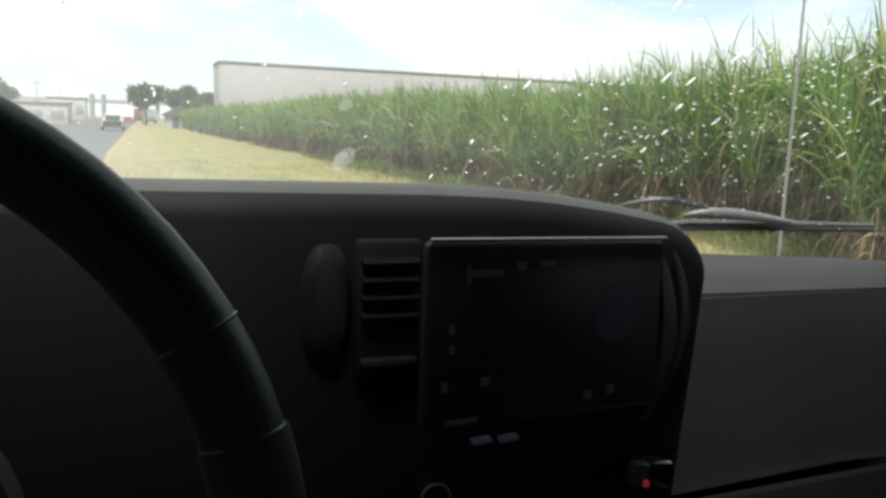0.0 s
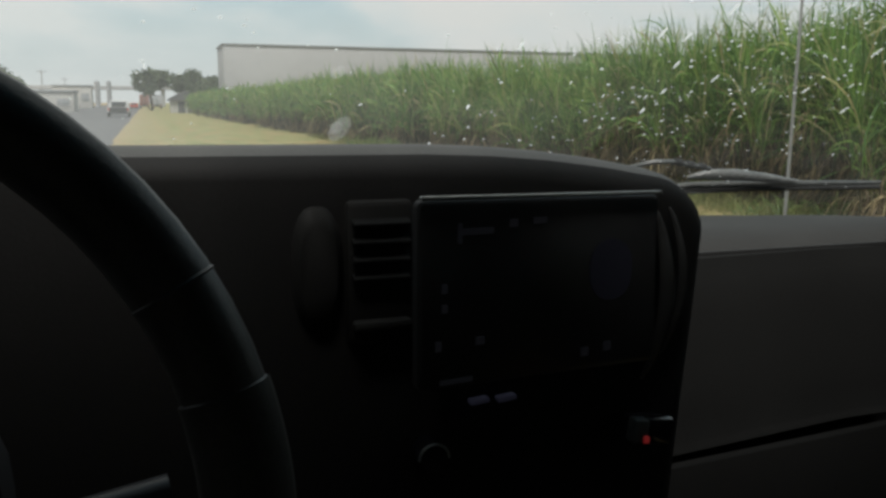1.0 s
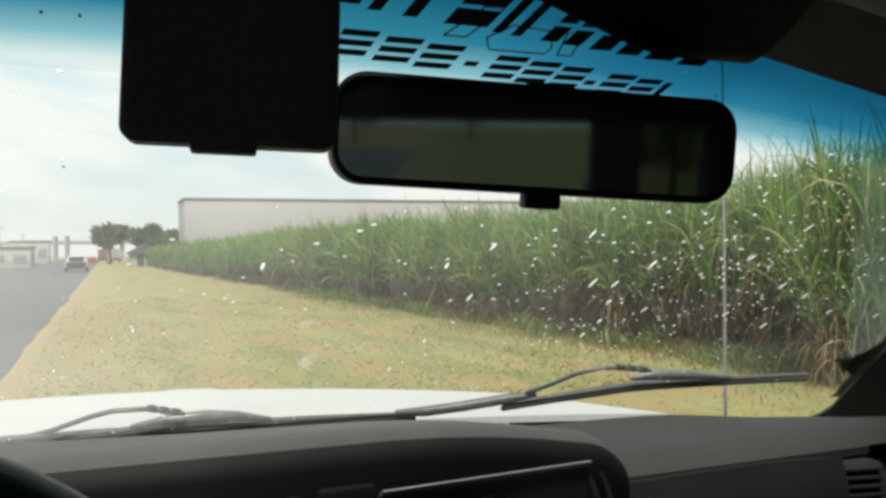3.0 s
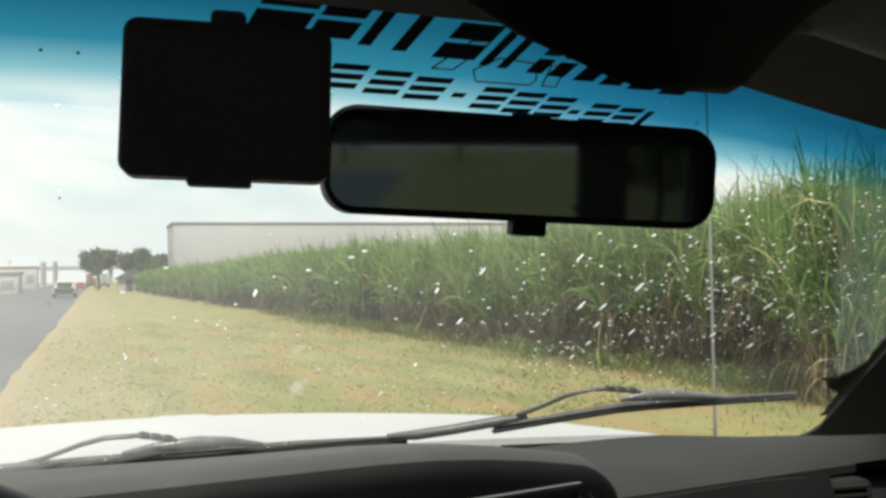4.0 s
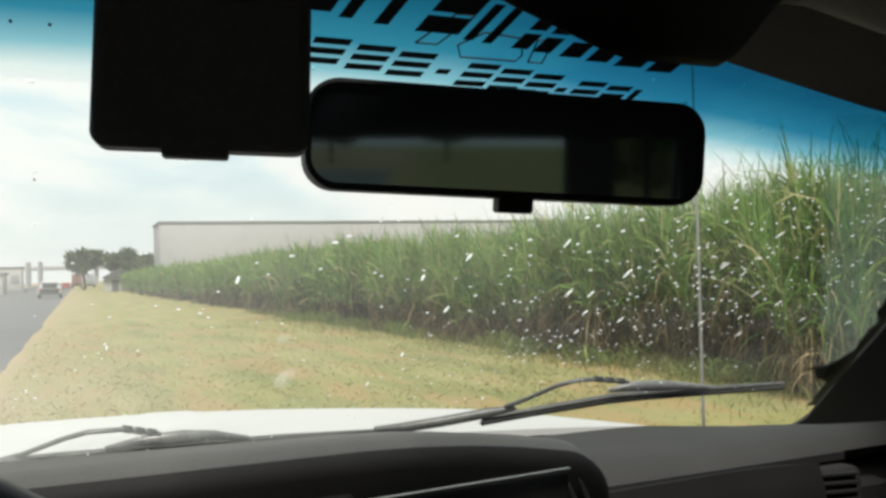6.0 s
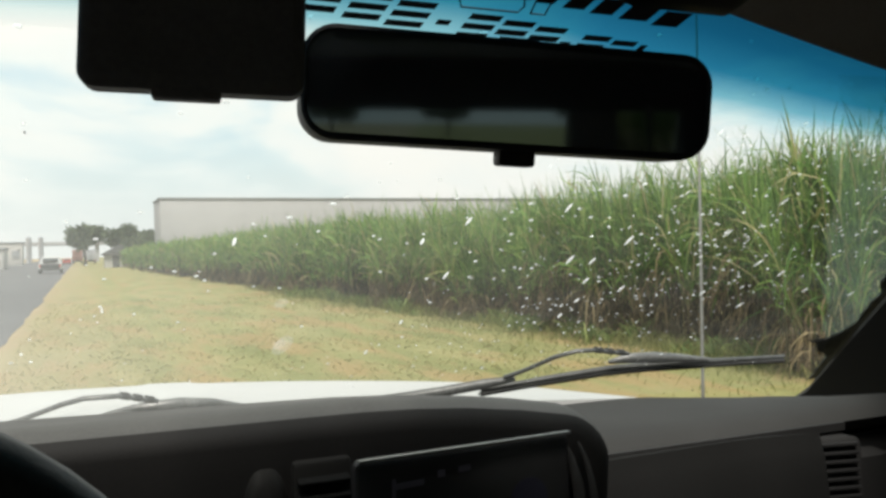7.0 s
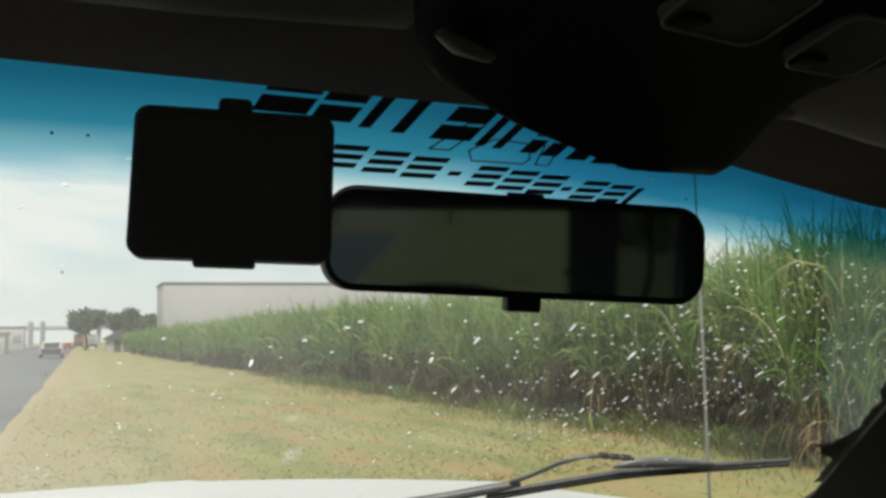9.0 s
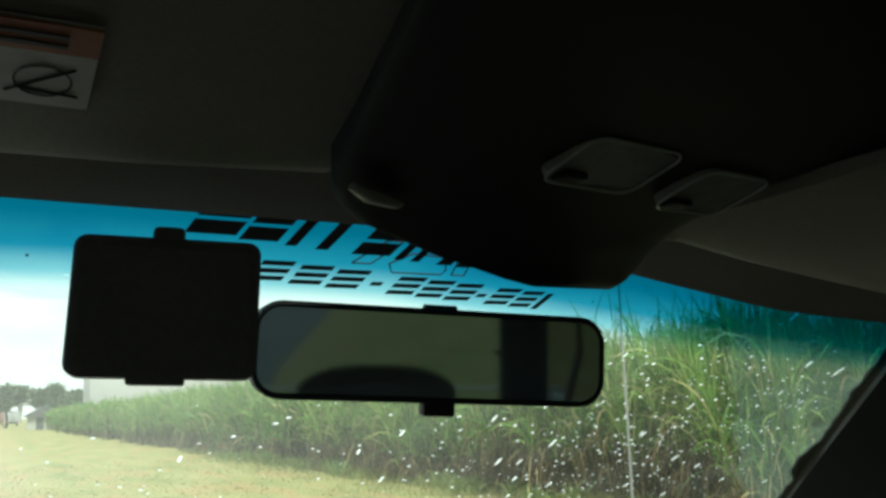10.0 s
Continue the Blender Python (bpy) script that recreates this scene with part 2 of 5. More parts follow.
def haze_film_material():
    """A pale veil on the glass standing in for distant haze, fading out towards the middle."""
    m = bpy.data.materials.new("haze_veil")
    m.use_nodes = True
    t = m.node_tree
    t.nodes.remove(t.nodes["Principled BSDF"])
    tc = t.nodes.new("ShaderNodeTexCoord")
    sep = t.nodes.new("ShaderNodeSeparateXYZ")
    t.links.new(tc.outputs["UV"], sep.inputs[0])
    n = node(t, "ShaderNodeTexNoise", Scale=7.0, Detail=5.0, Roughness=0.6)
    t.links.new(tc.outputs["Object"], n.inputs["Vector"])
    across = ramp(t, sep.outputs[0], [(0.35, (0.25, 0.25, 0.25)), (0.52, (0.15, 0.15, 0.15)), (0.68, (0.07, 0.07, 0.07)), (1.0, (0.015, 0.015, 0.015))])
    mul = node(t, "ShaderNodeMath")
    mul.operation = "MULTIPLY"
    t.links.new(across, mul.inputs[0])
    t.links.new(ramp(t, n.outputs["Fac"], [(0.3, (0.6, 0.6, 0.6)), (0.7, (1, 1, 1))]), mul.inputs[1])
    clear = t.nodes.new("ShaderNodeBsdfTransparent")
    # Pale scatter that imitates the haze over the far view.
    dirt = t.nodes.new("ShaderNodeBsdfTranslucent")
    dirt.inputs["Color"].default_value = (0.75, 0.76, 0.74, 1)
    mix = node(t, "ShaderNodeMixShader")
    t.links.new(mul.outputs[0], mix.inputs[0])
    t.links.new(clear.outputs[0], mix.inputs[1])
    t.links.new(dirt.outputs[0], mix.inputs[2])
    t.links.new(mix.outputs[0], t.nodes["Material Output"].inputs["Surface"])
    return m


def lamp_material(name, colour, strength):
    m = bpy.data.materials.new(name)
    m.use_nodes = True
    b = m.node_tree.nodes["Principled BSDF"]
    b.inputs["Base Color"].default_value = (*colour, 1)
    b.inputs["Emission Color"].default_value = (*colour, 1)
    b.inputs["Emission Strength"].default_value = strength
    return m


def drop_material():
    """Rain drops: white translucent colour for refracted sky light, mixed with clear refraction."""
    m = leaf_material("rain_drop", [(0.0, (0.86, 0.88, 0.88)), (1.0, (0.97, 0.98, 0.98))], 0.1, 0.9)
    t = m.node_tree
    water = node(t, "ShaderNodeBsdfRefraction", Roughness=0.0, IOR=1.33)
    island = t.nodes.new("ShaderNodeNewGeometry")
    share = ramp(t, island.outputs["Random Per Island"], [(0.2, (0.05, 0.05, 0.05)), (0.9, (0.45, 0.45, 0.45))])
    both = node(t, "ShaderNodeMixShader")
    out = t.nodes["Material Output"]
    t.links.new(share, both.inputs[0])
    t.links.new(out.inputs["Surface"].links[0].from_socket, both.inputs[1])
    t.links.new(water.outputs[0], both.inputs[2])
    t.links.new(both.outputs[0], out.inputs["Surface"])
    return m


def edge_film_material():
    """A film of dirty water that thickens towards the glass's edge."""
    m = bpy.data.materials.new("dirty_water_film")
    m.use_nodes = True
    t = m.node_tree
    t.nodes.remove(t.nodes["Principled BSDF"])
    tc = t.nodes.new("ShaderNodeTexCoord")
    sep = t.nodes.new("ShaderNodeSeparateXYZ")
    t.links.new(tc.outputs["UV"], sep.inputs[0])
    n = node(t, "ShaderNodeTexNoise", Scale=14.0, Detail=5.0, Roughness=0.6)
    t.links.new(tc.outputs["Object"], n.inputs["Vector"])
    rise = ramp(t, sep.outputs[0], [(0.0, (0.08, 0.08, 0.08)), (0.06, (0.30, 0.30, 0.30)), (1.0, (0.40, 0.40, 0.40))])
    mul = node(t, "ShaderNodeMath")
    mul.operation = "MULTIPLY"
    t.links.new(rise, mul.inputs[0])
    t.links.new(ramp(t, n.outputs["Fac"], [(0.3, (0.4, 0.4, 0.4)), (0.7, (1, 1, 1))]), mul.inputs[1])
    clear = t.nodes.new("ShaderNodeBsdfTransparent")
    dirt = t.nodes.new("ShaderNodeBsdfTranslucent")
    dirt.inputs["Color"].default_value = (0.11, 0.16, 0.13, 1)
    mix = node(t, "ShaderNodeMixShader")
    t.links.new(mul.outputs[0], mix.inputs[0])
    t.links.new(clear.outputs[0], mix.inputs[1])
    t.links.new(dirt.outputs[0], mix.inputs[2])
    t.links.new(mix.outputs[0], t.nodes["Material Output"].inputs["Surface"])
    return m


M["display"] = material("display_plastic", (0.26, 0.25, 0.27), 0.6, grain=300, big=12, bump=0.15, dist=0.0004)
M["mirror_shell"] = material("mirror_plastic", (0.030, 0.031, 0.032), 0.6, grain=300, big=12, bump=0.2, dist=0.0004, spread=0.15)
M["haze_film"] = haze_film_material()
M["smudge"] = pane_material("dried_smudge", (0.99, 0.99, 0.99), film=0.11, gloss=0.005, patchy=True)
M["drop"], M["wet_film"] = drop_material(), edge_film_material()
M["mirror"], M["band"] = mirror_material(), band_material()
M["red_lamp"] = lamp_material("red_indicator", (0.5, 0.04, 0.04), 0.12)
M["button_lamp"] = lamp_material("button_light", (0.10, 0.10, 0.16), 0.03)
M["screen_mark"] = lamp_material("dim_screen_mark", (0.06, 0.06, 0.075), 0.025)
M["screen_dial"] = lamp_material("dim_screen_dial", (0.030, 0.030, 0.048), 0.02)


# ---- building helpers ----
def thing(name, at=(0, 0, 0), label="", category="", group="", kind=""):
    ob = new(name)
    ob.empty_display_size = 0.1
    ob.matrix_basis = Matrix.Translation(at)
    return tagged(ob, label, category, group, kind)


def part(name, bm, mat, parent=None, label="", smooth=True, kind="", category=""):
    """Links a bmesh, given in world coordinates, as one mesh object under its thing."""
    me = bpy.data.meshes.new(name)
    bmesh.ops.recalc_face_normals(bm, faces=bm.faces)
    bm.to_mesh(me)
    bm.free()
    me.materials.append(M[mat])
    if smooth:
        me.set_sharp_from_angle(angle=radians(42))
        me.polygons.foreach_set("use_smooth", [True] * len(me.polygons))
    ob = new(name, me)
    if parent:
        ob.parent = parent
        if parent.parent is None:
            ob.matrix_parent_inverse = Matrix.Translation(-parent.matrix_basis.translation)
    return tagged(ob, label, category, "", kind)


def box(size, at=(0, 0, 0), bevel=0.0, turn=None, seg=2):
    bm = bmesh.new()
    bmesh.ops.create_cube(bm, size=1, matrix=Matrix.Diagonal((*size, 1)))
    if bevel:
        bmesh.ops.bevel(bm, geom=bm.edges[:], offset=bevel, segments=seg, profile=0.5, affect="EDGES")
    m = Matrix.Translation(at) @ (turn if turn else Matrix())
    bmesh.ops.transform(bm, matrix=m, verts=bm.verts)
    return bm


def grid(fn, nu, nv, thick=0.0, offset=(0, 0, 0)):
    """A sheet from fn(u, v), u and v from 0 to 1, with UVs; thick gives it a back."""
    bm = bmesh.new()
    uv = bm.loops.layers.uv.new("UVMap")
    rows = [[bm.verts.new(fn(i / nu, j / nv)) for i in range(nu + 1)] for j in range(nv + 1)]
    for j in range(nv):
        for i in range(nu):
            f = bm.faces.new((rows[j][i], rows[j][i + 1], rows[j + 1][i + 1], rows[j + 1][i]))
            for l, (a, b) in zip(f.loops, ((i, j), (i + 1, j), (i + 1, j + 1), (i, j + 1))):
                l[uv].uv = (a / nu, b / nv)
    if thick:
        bmesh.ops.recalc_face_normals(bm, faces=bm.faces)
        bmesh.ops.solidify(bm, geom=bm.faces[:], thickness=thick)
    return bm


def tube(points, radius, sides=8, flat=1.0, up=(0, 0, 1)):
    """A round or flattened rod along points; radius is one number or one for each point."""
    bm = bmesh.new()
    pts = [Vector(p) for p in points]
    radii = radius if isinstance(radius, (list, tuple)) else [radius] * len(pts)
    rings = []
    for i, p in enumerate(pts):
        d = (pts[min(i + 1, len(pts) - 1)] - pts[max(i - 1, 0)]).normalized()
        a = d.cross(Vector(up))
        a = a.normalized() if a.length > 1e-4 else Vector((1, 0, 0))
        b = a.cross(d).normalized()
        rings.append([bm.verts.new(p + radii[i] * (a * math.cos(k * math.tau / sides) + b * flat * math.sin(k * math.tau / sides))) for k in range(sides)])
    for r, s in zip(rings, rings[1:]):
        for k in range(sides):
            bm.faces.new((r[k], r[(k + 1) % sides], s[(k + 1) % sides], s[k]))
    bm.faces.new(rings[0][::-1])
    bm.faces.new(rings[-1])
    return bm


def rounded(w, h, r, seg=6):
    """The outline of a rounded rectangle about the origin."""
    out = []
    for cx, cy, a0 in ((w / 2 - r, h / 2 - r, 0), (-w / 2 + r, h / 2 - r, 90), (-w / 2 + r, -h / 2 + r, 180), (w / 2 - r, -h / 2 + r, 270)):
        out += [(cx + r * math.cos(radians(a0 + 90 * k / seg)), cy + r * math.sin(radians(a0 + 90 * k / seg))) for k in range(seg + 1)]
    return out


def loft(sections, caps=True):
    """Skin through closed outlines with the same number of points."""
    bm = bmesh.new()
    rings = [[bm.verts.new(p) for p in s] for s in sections]
    n = len(rings[0])
    for r, s in zip(rings, rings[1:]):
        for k in range(n):
            bm.faces.new((r[k], r[(k + 1) % n], s[(k + 1) % n], s[k]))
    if caps:
        bm.faces.new(rings[0][::-1])
        bm.faces.new(rings[-1])
    return bm


def slab(outline, frame_m, depth, bevel=0.0):
    """A plate with a flat outline (x, y), standing in the plane of frame_m, depth along its -z, edges eased."""
    def ring(z, k):
        return [frame_m @ Vector((x * (1 - k / max(0.02, abs(x) + 0.001) * (abs(x) > 0.02)), y * (1 - k / max(0.02, abs(y) + 0.001) * (abs(y) > 0.02)), z)) for x, y in outline]
    if bevel:
        return loft([ring(0, bevel), ring(-bevel, 0), ring(-depth + bevel, 0), ring(-depth, bevel)])
    return loft([ring(0, 0), ring(-depth, 0)])


def plane_frame(centre, right, facing):
    """A frame whose z looks along facing, x along right."""
    x = Vector(right).normalized()
    z = Vector(facing)
    z = (z - x * z.dot(x)).normalized()
    y = z.cross(x)
    m = Matrix((x, y, z)).transposed().to_4x4()
    return Matrix.Translation(centre) @ m


def strips(name, base, mids, tips, widths, mat, label, category, kind="stuff"):
    """Many narrow blades as one mesh: base, middle and tip points, with the widths across the base."""
    n = len(base)
    side = np.cross(tips - base, np.random.normal(size=(n, 3)))
    side /= np.linalg.norm(side, axis=1)[:, None] + 1e-9
    side *= widths[:, None] / 2
    q1 = base * 0.44 + mids * 0.5 + tips * 0.06
    q2 = base * 0.06 + mids * 0.5 + tips * 0.44
    v = np.stack([base - side * 0.6, base + side * 0.6, q1 - side, q1 + side, q2 - side * 0.8, q2 + side * 0.8, tips], 1).reshape(-1, 3)
    o = (np.arange(n) * 7)[:, None]
    quads = np.concatenate([o + [0, 1, 3, 2], o + [2, 3, 5, 4]], 0)
    tris = o + [4, 5, 6]
    me = bpy.data.meshes.new(name)
    loops = np.concatenate([quads.ravel(), tris.ravel()])
    me.vertices.add(len(v))
    me.vertices.foreach_set("co", v.ravel())
    me.loops.add(len(loops))
    me.loops.foreach_set("vertex_index", loops)
    me.polygons.add(len(quads) + len(tris))
    me.polygons.foreach_set("loop_start", np.concatenate([np.arange(len(quads)) * 4, len(quads) * 4 + np.arange(len(tris)) * 3]))
    me.update(calc_edges=True)
    me.validate()
    me.materials.append(M[mat])
    return tagged(new(name, me), label, category, "", kind)


# ---- ground, road and field ----
def ground_material():
    m = bpy.data.materials.new("dry_mown_grass")
    m.use_nodes = True
    t = m.node_tree
    b = t.nodes["Principled BSDF"]
    b.inputs["Roughness"].default_value = 0.95
    b.inputs["Specular IOR Level"].default_value = 0.15
    tc = t.nodes.new("ShaderNodeTexCoord")
    stretch = t.nodes.new("ShaderNodeMapping")
    stretch.inputs["Scale"].default_value = (1.0, 0.25, 1.0)
    t.links.new(tc.outputs["Object"], stretch.inputs["Vector"])
    wide = node(t, "ShaderNodeTexNoise", Scale=0.9, Detail=6.0, Roughness=0.65)
    t.links.new(stretch.outputs[0], wide.inputs["Vector"])
    fine = node(t, "ShaderNodeTexNoise", Scale=7.0, Detail=9.0, Roughness=0.74)
    t.links.new(tc.outputs["Object"], fine.inputs["Vector"])
    c1 = ramp(t, wide.outputs["Fac"], [(0.32, (0.142, 0.154, 0.064)), (0.43, (0.178, 0.185, 0.081)), (0.55, (0.215, 0.210, 0.097)), (0.68, (0.260, 0.238, 0.122))])
    c2 = ramp(t, fine.outputs["Fac"], [(0.34, (0.84, 0.83, 0.78)), (0.5, (0.98, 0.98, 0.93)), (0.64, (1.10, 1.09, 1.02))])
    mul = t.nodes.new("ShaderNodeMix")
    mul.data_type, mul.blend_type = "RGBA", "MULTIPLY"
    mul.inputs["Factor"].default_value = 1.0
    t.links.new(c1, mul.inputs[6])
    t.links.new(c2, mul.inputs[7])
    # bare soil along the road's edge
    sep = t.nodes.new("ShaderNodeSeparateXYZ")
    t.links.new(tc.outputs["Object"], sep.inputs[0])
    wob = node(t, "ShaderNodeMath")
    wob.operation = "MULTIPLY_ADD"
    wob.inputs[1].default_value = 1.3
    t.links.new(wide.outputs["Fac"], wob.inputs[0])
    t.links.new(sep.outputs[0], wob.inputs[2])
    shift = node(t, "ShaderNodeMath")
    shift.operation = "ADD"
    shift.inputs[1].default_value = 0.92
    t.links.new(wob.outputs[0], shift.inputs[0])
    third = node(t, "ShaderNodeMath")
    third.operation = "MULTIPLY"
    third.inputs[1].default_value = 0.33
    t.links.new(shift.outputs[0], third.inputs[0])
    soil = ramp(t, third.outputs[0], [(0.0, (1, 1, 1)), (0.10, (0.55, 0.55, 0.55)), (1.0, (0, 0, 0))])
    mix = t.nodes.new("ShaderNodeMix")
    mix.data_type = "RGBA"
    t.links.new(soil, mix.inputs["Factor"])
    patch = node(t, "ShaderNodeTexNoise", Scale=1.1, Detail=5.0, Roughness=0.62)
    t.links.new(stretch.outputs[0], patch.inputs["Vector"])
    tan = t.nodes.new("ShaderNodeMix")
    tan.data_type = "RGBA"
    t.links.new(ramp(t, patch.outputs["Fac"], [(0.48, (0, 0, 0)), (0.60, (0.8, 0.8, 0.8))]), tan.inputs["Factor"])
    t.links.new(mul.outputs[2], tan.inputs[6])
    tan.inputs[7].default_value = (0.250, 0.186, 0.090, 1)
    t.links.new(tan.outputs[2], mix.inputs[6])
    mix.inputs[7].default_value = (0.27, 0.215, 0.13, 1)
    t.links.new(mix.outputs[2], b.inputs["Base Color"])
    bump = node(t, "ShaderNodeBump", Strength=0.4, Distance=0.022)
    t.links.new(fine.outputs["Fac"], bump.inputs["Height"])
    t.links.new(bump.outputs[0], b.inputs["Normal"])
    return m


M["ground"] = ground_material()
part("ground", grid(lambda u, v: ((u - 0.5) * 5000, (v - 0.5) * 5000, 0.0), 40, 40), "ground", None, "dry yellow mown grass verge and open land", False, "structure", "ground")


def road_fn(u, v):
    y = -60 + v * 900
    edge = -1.55 + 0.10 * noise.noise((y * 0.6, 0, 0)) + 0.12 * noise.noise((y * 0.13, 5, 0))
    return (-19.0 + u * (19.0 + edge), y, 0.008 + 0.03 * math.sin(u * math.pi))


part("road", grid(road_fn, 6, 900, 0.02), "asphalt", None, "worn grey asphalt road with a ragged edge", True, "structure", "road")


def edge_x(y):
    return np.clip(8.9 - 0.030 * y, 6.4, 9.2)


def arcs(name, base, mids, tips, widths, mat, label, category, seg=4, parent=None):
    """Many arching blades as one mesh, each a bent ribbon that tapers to its tip and twists a little."""
    n = len(base)
    side = np.cross(tips - base, np.random.normal(size=(n, 3)))
    side /= np.linalg.norm(side, axis=1)[:, None] + 1e-9
    turn = np.random.normal(0, 0.35, (n, 3))
    pts = []
    for k in range(seg):
        f = k / seg
        c = base * (1 - f) ** 2 + mids * (2 * f * (1 - f)) + tips * f * f
        w = (widths * (0.45 + 1.5 * f if f < 0.35 else 1.15 * (1 - ((f - 0.3) / 0.7) ** 2)) / 2)[:, None]
        d = side + turn * f
        d /= np.linalg.norm(d, axis=1)[:, None] + 1e-9
        pts += [c - d * w, c + d * w]
    pts.append(tips)
    m = 2 * seg + 1
    v = np.stack(pts, 1).reshape(-1, 3)
    o = (np.arange(n) * m)[:, None]
    quads = np.concatenate([o + [2 * k, 2 * k + 1, 2 * k + 3, 2 * k + 2] for k in range(seg - 1)], 0)
    tris = o + [m - 3, m - 2, m - 1]
    me = bpy.data.meshes.new(name)
    loops = np.concatenate([quads.ravel(), tris.ravel()])
    me.vertices.add(len(v))
    me.vertices.foreach_set("co", v.ravel())
    me.loops.add(len(loops))
    me.loops.foreach_set("vertex_index", loops)
    me.polygons.add(len(quads) + len(tris))
    me.polygons.foreach_set("loop_start", np.concatenate([np.arange(len(quads)) * 4, len(quads) * 4 + np.arange(len(tris)) * 3]))
    me.polygons.foreach_set("use_smooth", [True] * (len(quads) + len(tris)))
    me.update(calc_edges=True)
    me.validate()
    me.materials.append(M[mat])
    return tagged(new(name, me), label, category, "", "stuff")


def cane(name, y0, y1, depth, stools_m2, leaves, width, seed, tall=1.0, low=0.40, dry=0.5, length=(0.7, 1.35), seg=4):
    """A stand of tall cane in stools: leaning stalks, long arching green leaves, upright spears and hanging dry leaves."""
    rng = np.random.default_rng(seed)
    stools = int((y1 - y0) * depth * stools_m2)
    sy = rng.uniform(y0, y1, stools)
    sx = edge_x(sy) + rng.power(0.75, stools) * depth + 0.35 * np.sin(sy * 1.3) + 0.25 * np.sin(sy * 3.7 + 1) + 0.3 * np.sin(sy * 0.47 + 4) * np.sin(sy * 2.2)
    sh = rng.normal(0, 0.17, stools)
    i = np.repeat(np.arange(stools), 7)
    n = len(i)
    y, x = sy[i] + rng.normal(0, 0.16, n), sx[i] + rng.normal(0, 0.14, n)
    h = tall * (2.46 + sh[i] + 0.20 * np.sin(y * 0.9 + 2) + 0.12 * np.sin(y * 2.3) + rng.normal(0, 0.15, n) + 0.42 / (1 + np.exp((y - 12.2) * 2.5)))
    foot = np.stack([x, y, np.zeros(n)], 1)
    lean = rng.normal(0, 0.10, (n, 2)) + rng.normal(0, 0.09, (stools, 2))[i]
    top = foot + np.stack([lean[:, 0] * h - 0.08, lean[:, 1] * h, h * 0.80], 1)
    strips(name + "_stalks", foot, (foot + top) / 2, top, np.full(n, width * 0.9), "stalk", "tall cane stalks in a dense stand", "cane")
    patch = np.clip(0.5 + 0.5 * np.sin(y * 0.9 + x * 1.7) * np.sin(y * 0.37 + 1.7) + rng.normal(0, 0.2, n), 0, 1)

    def leaves_of(count, lo, hi, out_mid, up_mid, out_tip, up_tip, wide, mat, label, suffix, span):
        j = np.repeat(np.arange(n), count)
        k = len(j)
        if mat == "dry":
            f = (lo + rng.uniform(0, 1, k) * (0.2 + hi * patch[j]))[:, None]
        else:
            f = rng.uniform(np.minimum(lo + 0.3 * (patch[j] - 0.4) * (hi < 0.99), 0.7).clip(0.05, 0.9), hi, k)[:, None]
        b = foot[j] * (1 - f) + top[j] * f
        az = rng.uniform(0, math.tau, k)
        out = np.stack([np.cos(az) - 0.3, np.sin(az), np.zeros(k)], 1)
        ln = rng.uniform(*span, k)[:, None]
        up = np.array([[0, 0, 1.0]])
        mid = b + out * ln * rng.uniform(*out_mid, k)[:, None] + up * ln * rng.uniform(*up_mid, k)[:, None]
        tip = b + out * ln * rng.uniform(*out_tip, k)[:, None] + up * ln * rng.uniform(*up_tip, k)[:, None]
        tip[:, 2] = np.maximum(tip[:, 2], 0.03)
        arcs(name + suffix, b, mid, tip, wide * rng.uniform(0.5, 1.25, k), mat, label, "cane leaves", seg)

    leaves_of(leaves * 3 // 5, low, 0.95, (0.08, 0.25), (0.45, 0.8), (0.3, 0.75), (0.0, 0.7), width, "leaf", "green arching cane leaves", "_leaves", length)
    leaves_of(leaves * 3 // 5, low + 0.1, 0.99, (0.02, 0.16), (0.4, 0.6), (0.1, 0.45), (0.6, 0.98), width * 0.85, "leaf", "steep green cane leaves", "_steep_leaves", length)
    leaves_of(max(2, leaves // 3), 0.86, 1.0, (0.0, 0.08), (0.4, 0.55), (0.03, 0.22), (0.8, 1.0), width * 0.6, "leaf", "upright green leaf tips of the cane", "_tips", (0.45, 0.95))
    leaves_of(max(1, int(leaves * dry)), 0.10, 0.6, (0.15, 0.45), (-0.05, 0.3), (0.2, 0.5), (-0.95, -0.3), width * 0.8, "dry", "dry brown hanging cane leaves", "_dry_leaves", (0.45, 0.95))


cane("cane_near", 4.0, 24.0, 2.6, 5.2, 16, 0.021, 1, 0.98, 0.27, 0.48, (0.6, 1.25), 5)
cane("cane_middle", 24.0, 60.0, 3.0, 2.9, 12, 0.036, 2, 1.0, 0.24, 0.22)
cane("cane_far", 60.0, 190.0, 4.0, 1.15, 11, 0.062, 3, 1.05, 0.06, 0.09, (0.7, 1.3), 3)
cane("cane_deep", 3.0, 60.0, 6.0, 0.6, 13, 0.04, 4, 1.02, 0.4, 0.4, (0.7, 1.3), 3)
cane("cane_behind", -45.0, 4.0, 3.0, 0.6, 9, 0.07, 5, 1.0, 0.4, 0.4, (0.7, 1.3), 3)


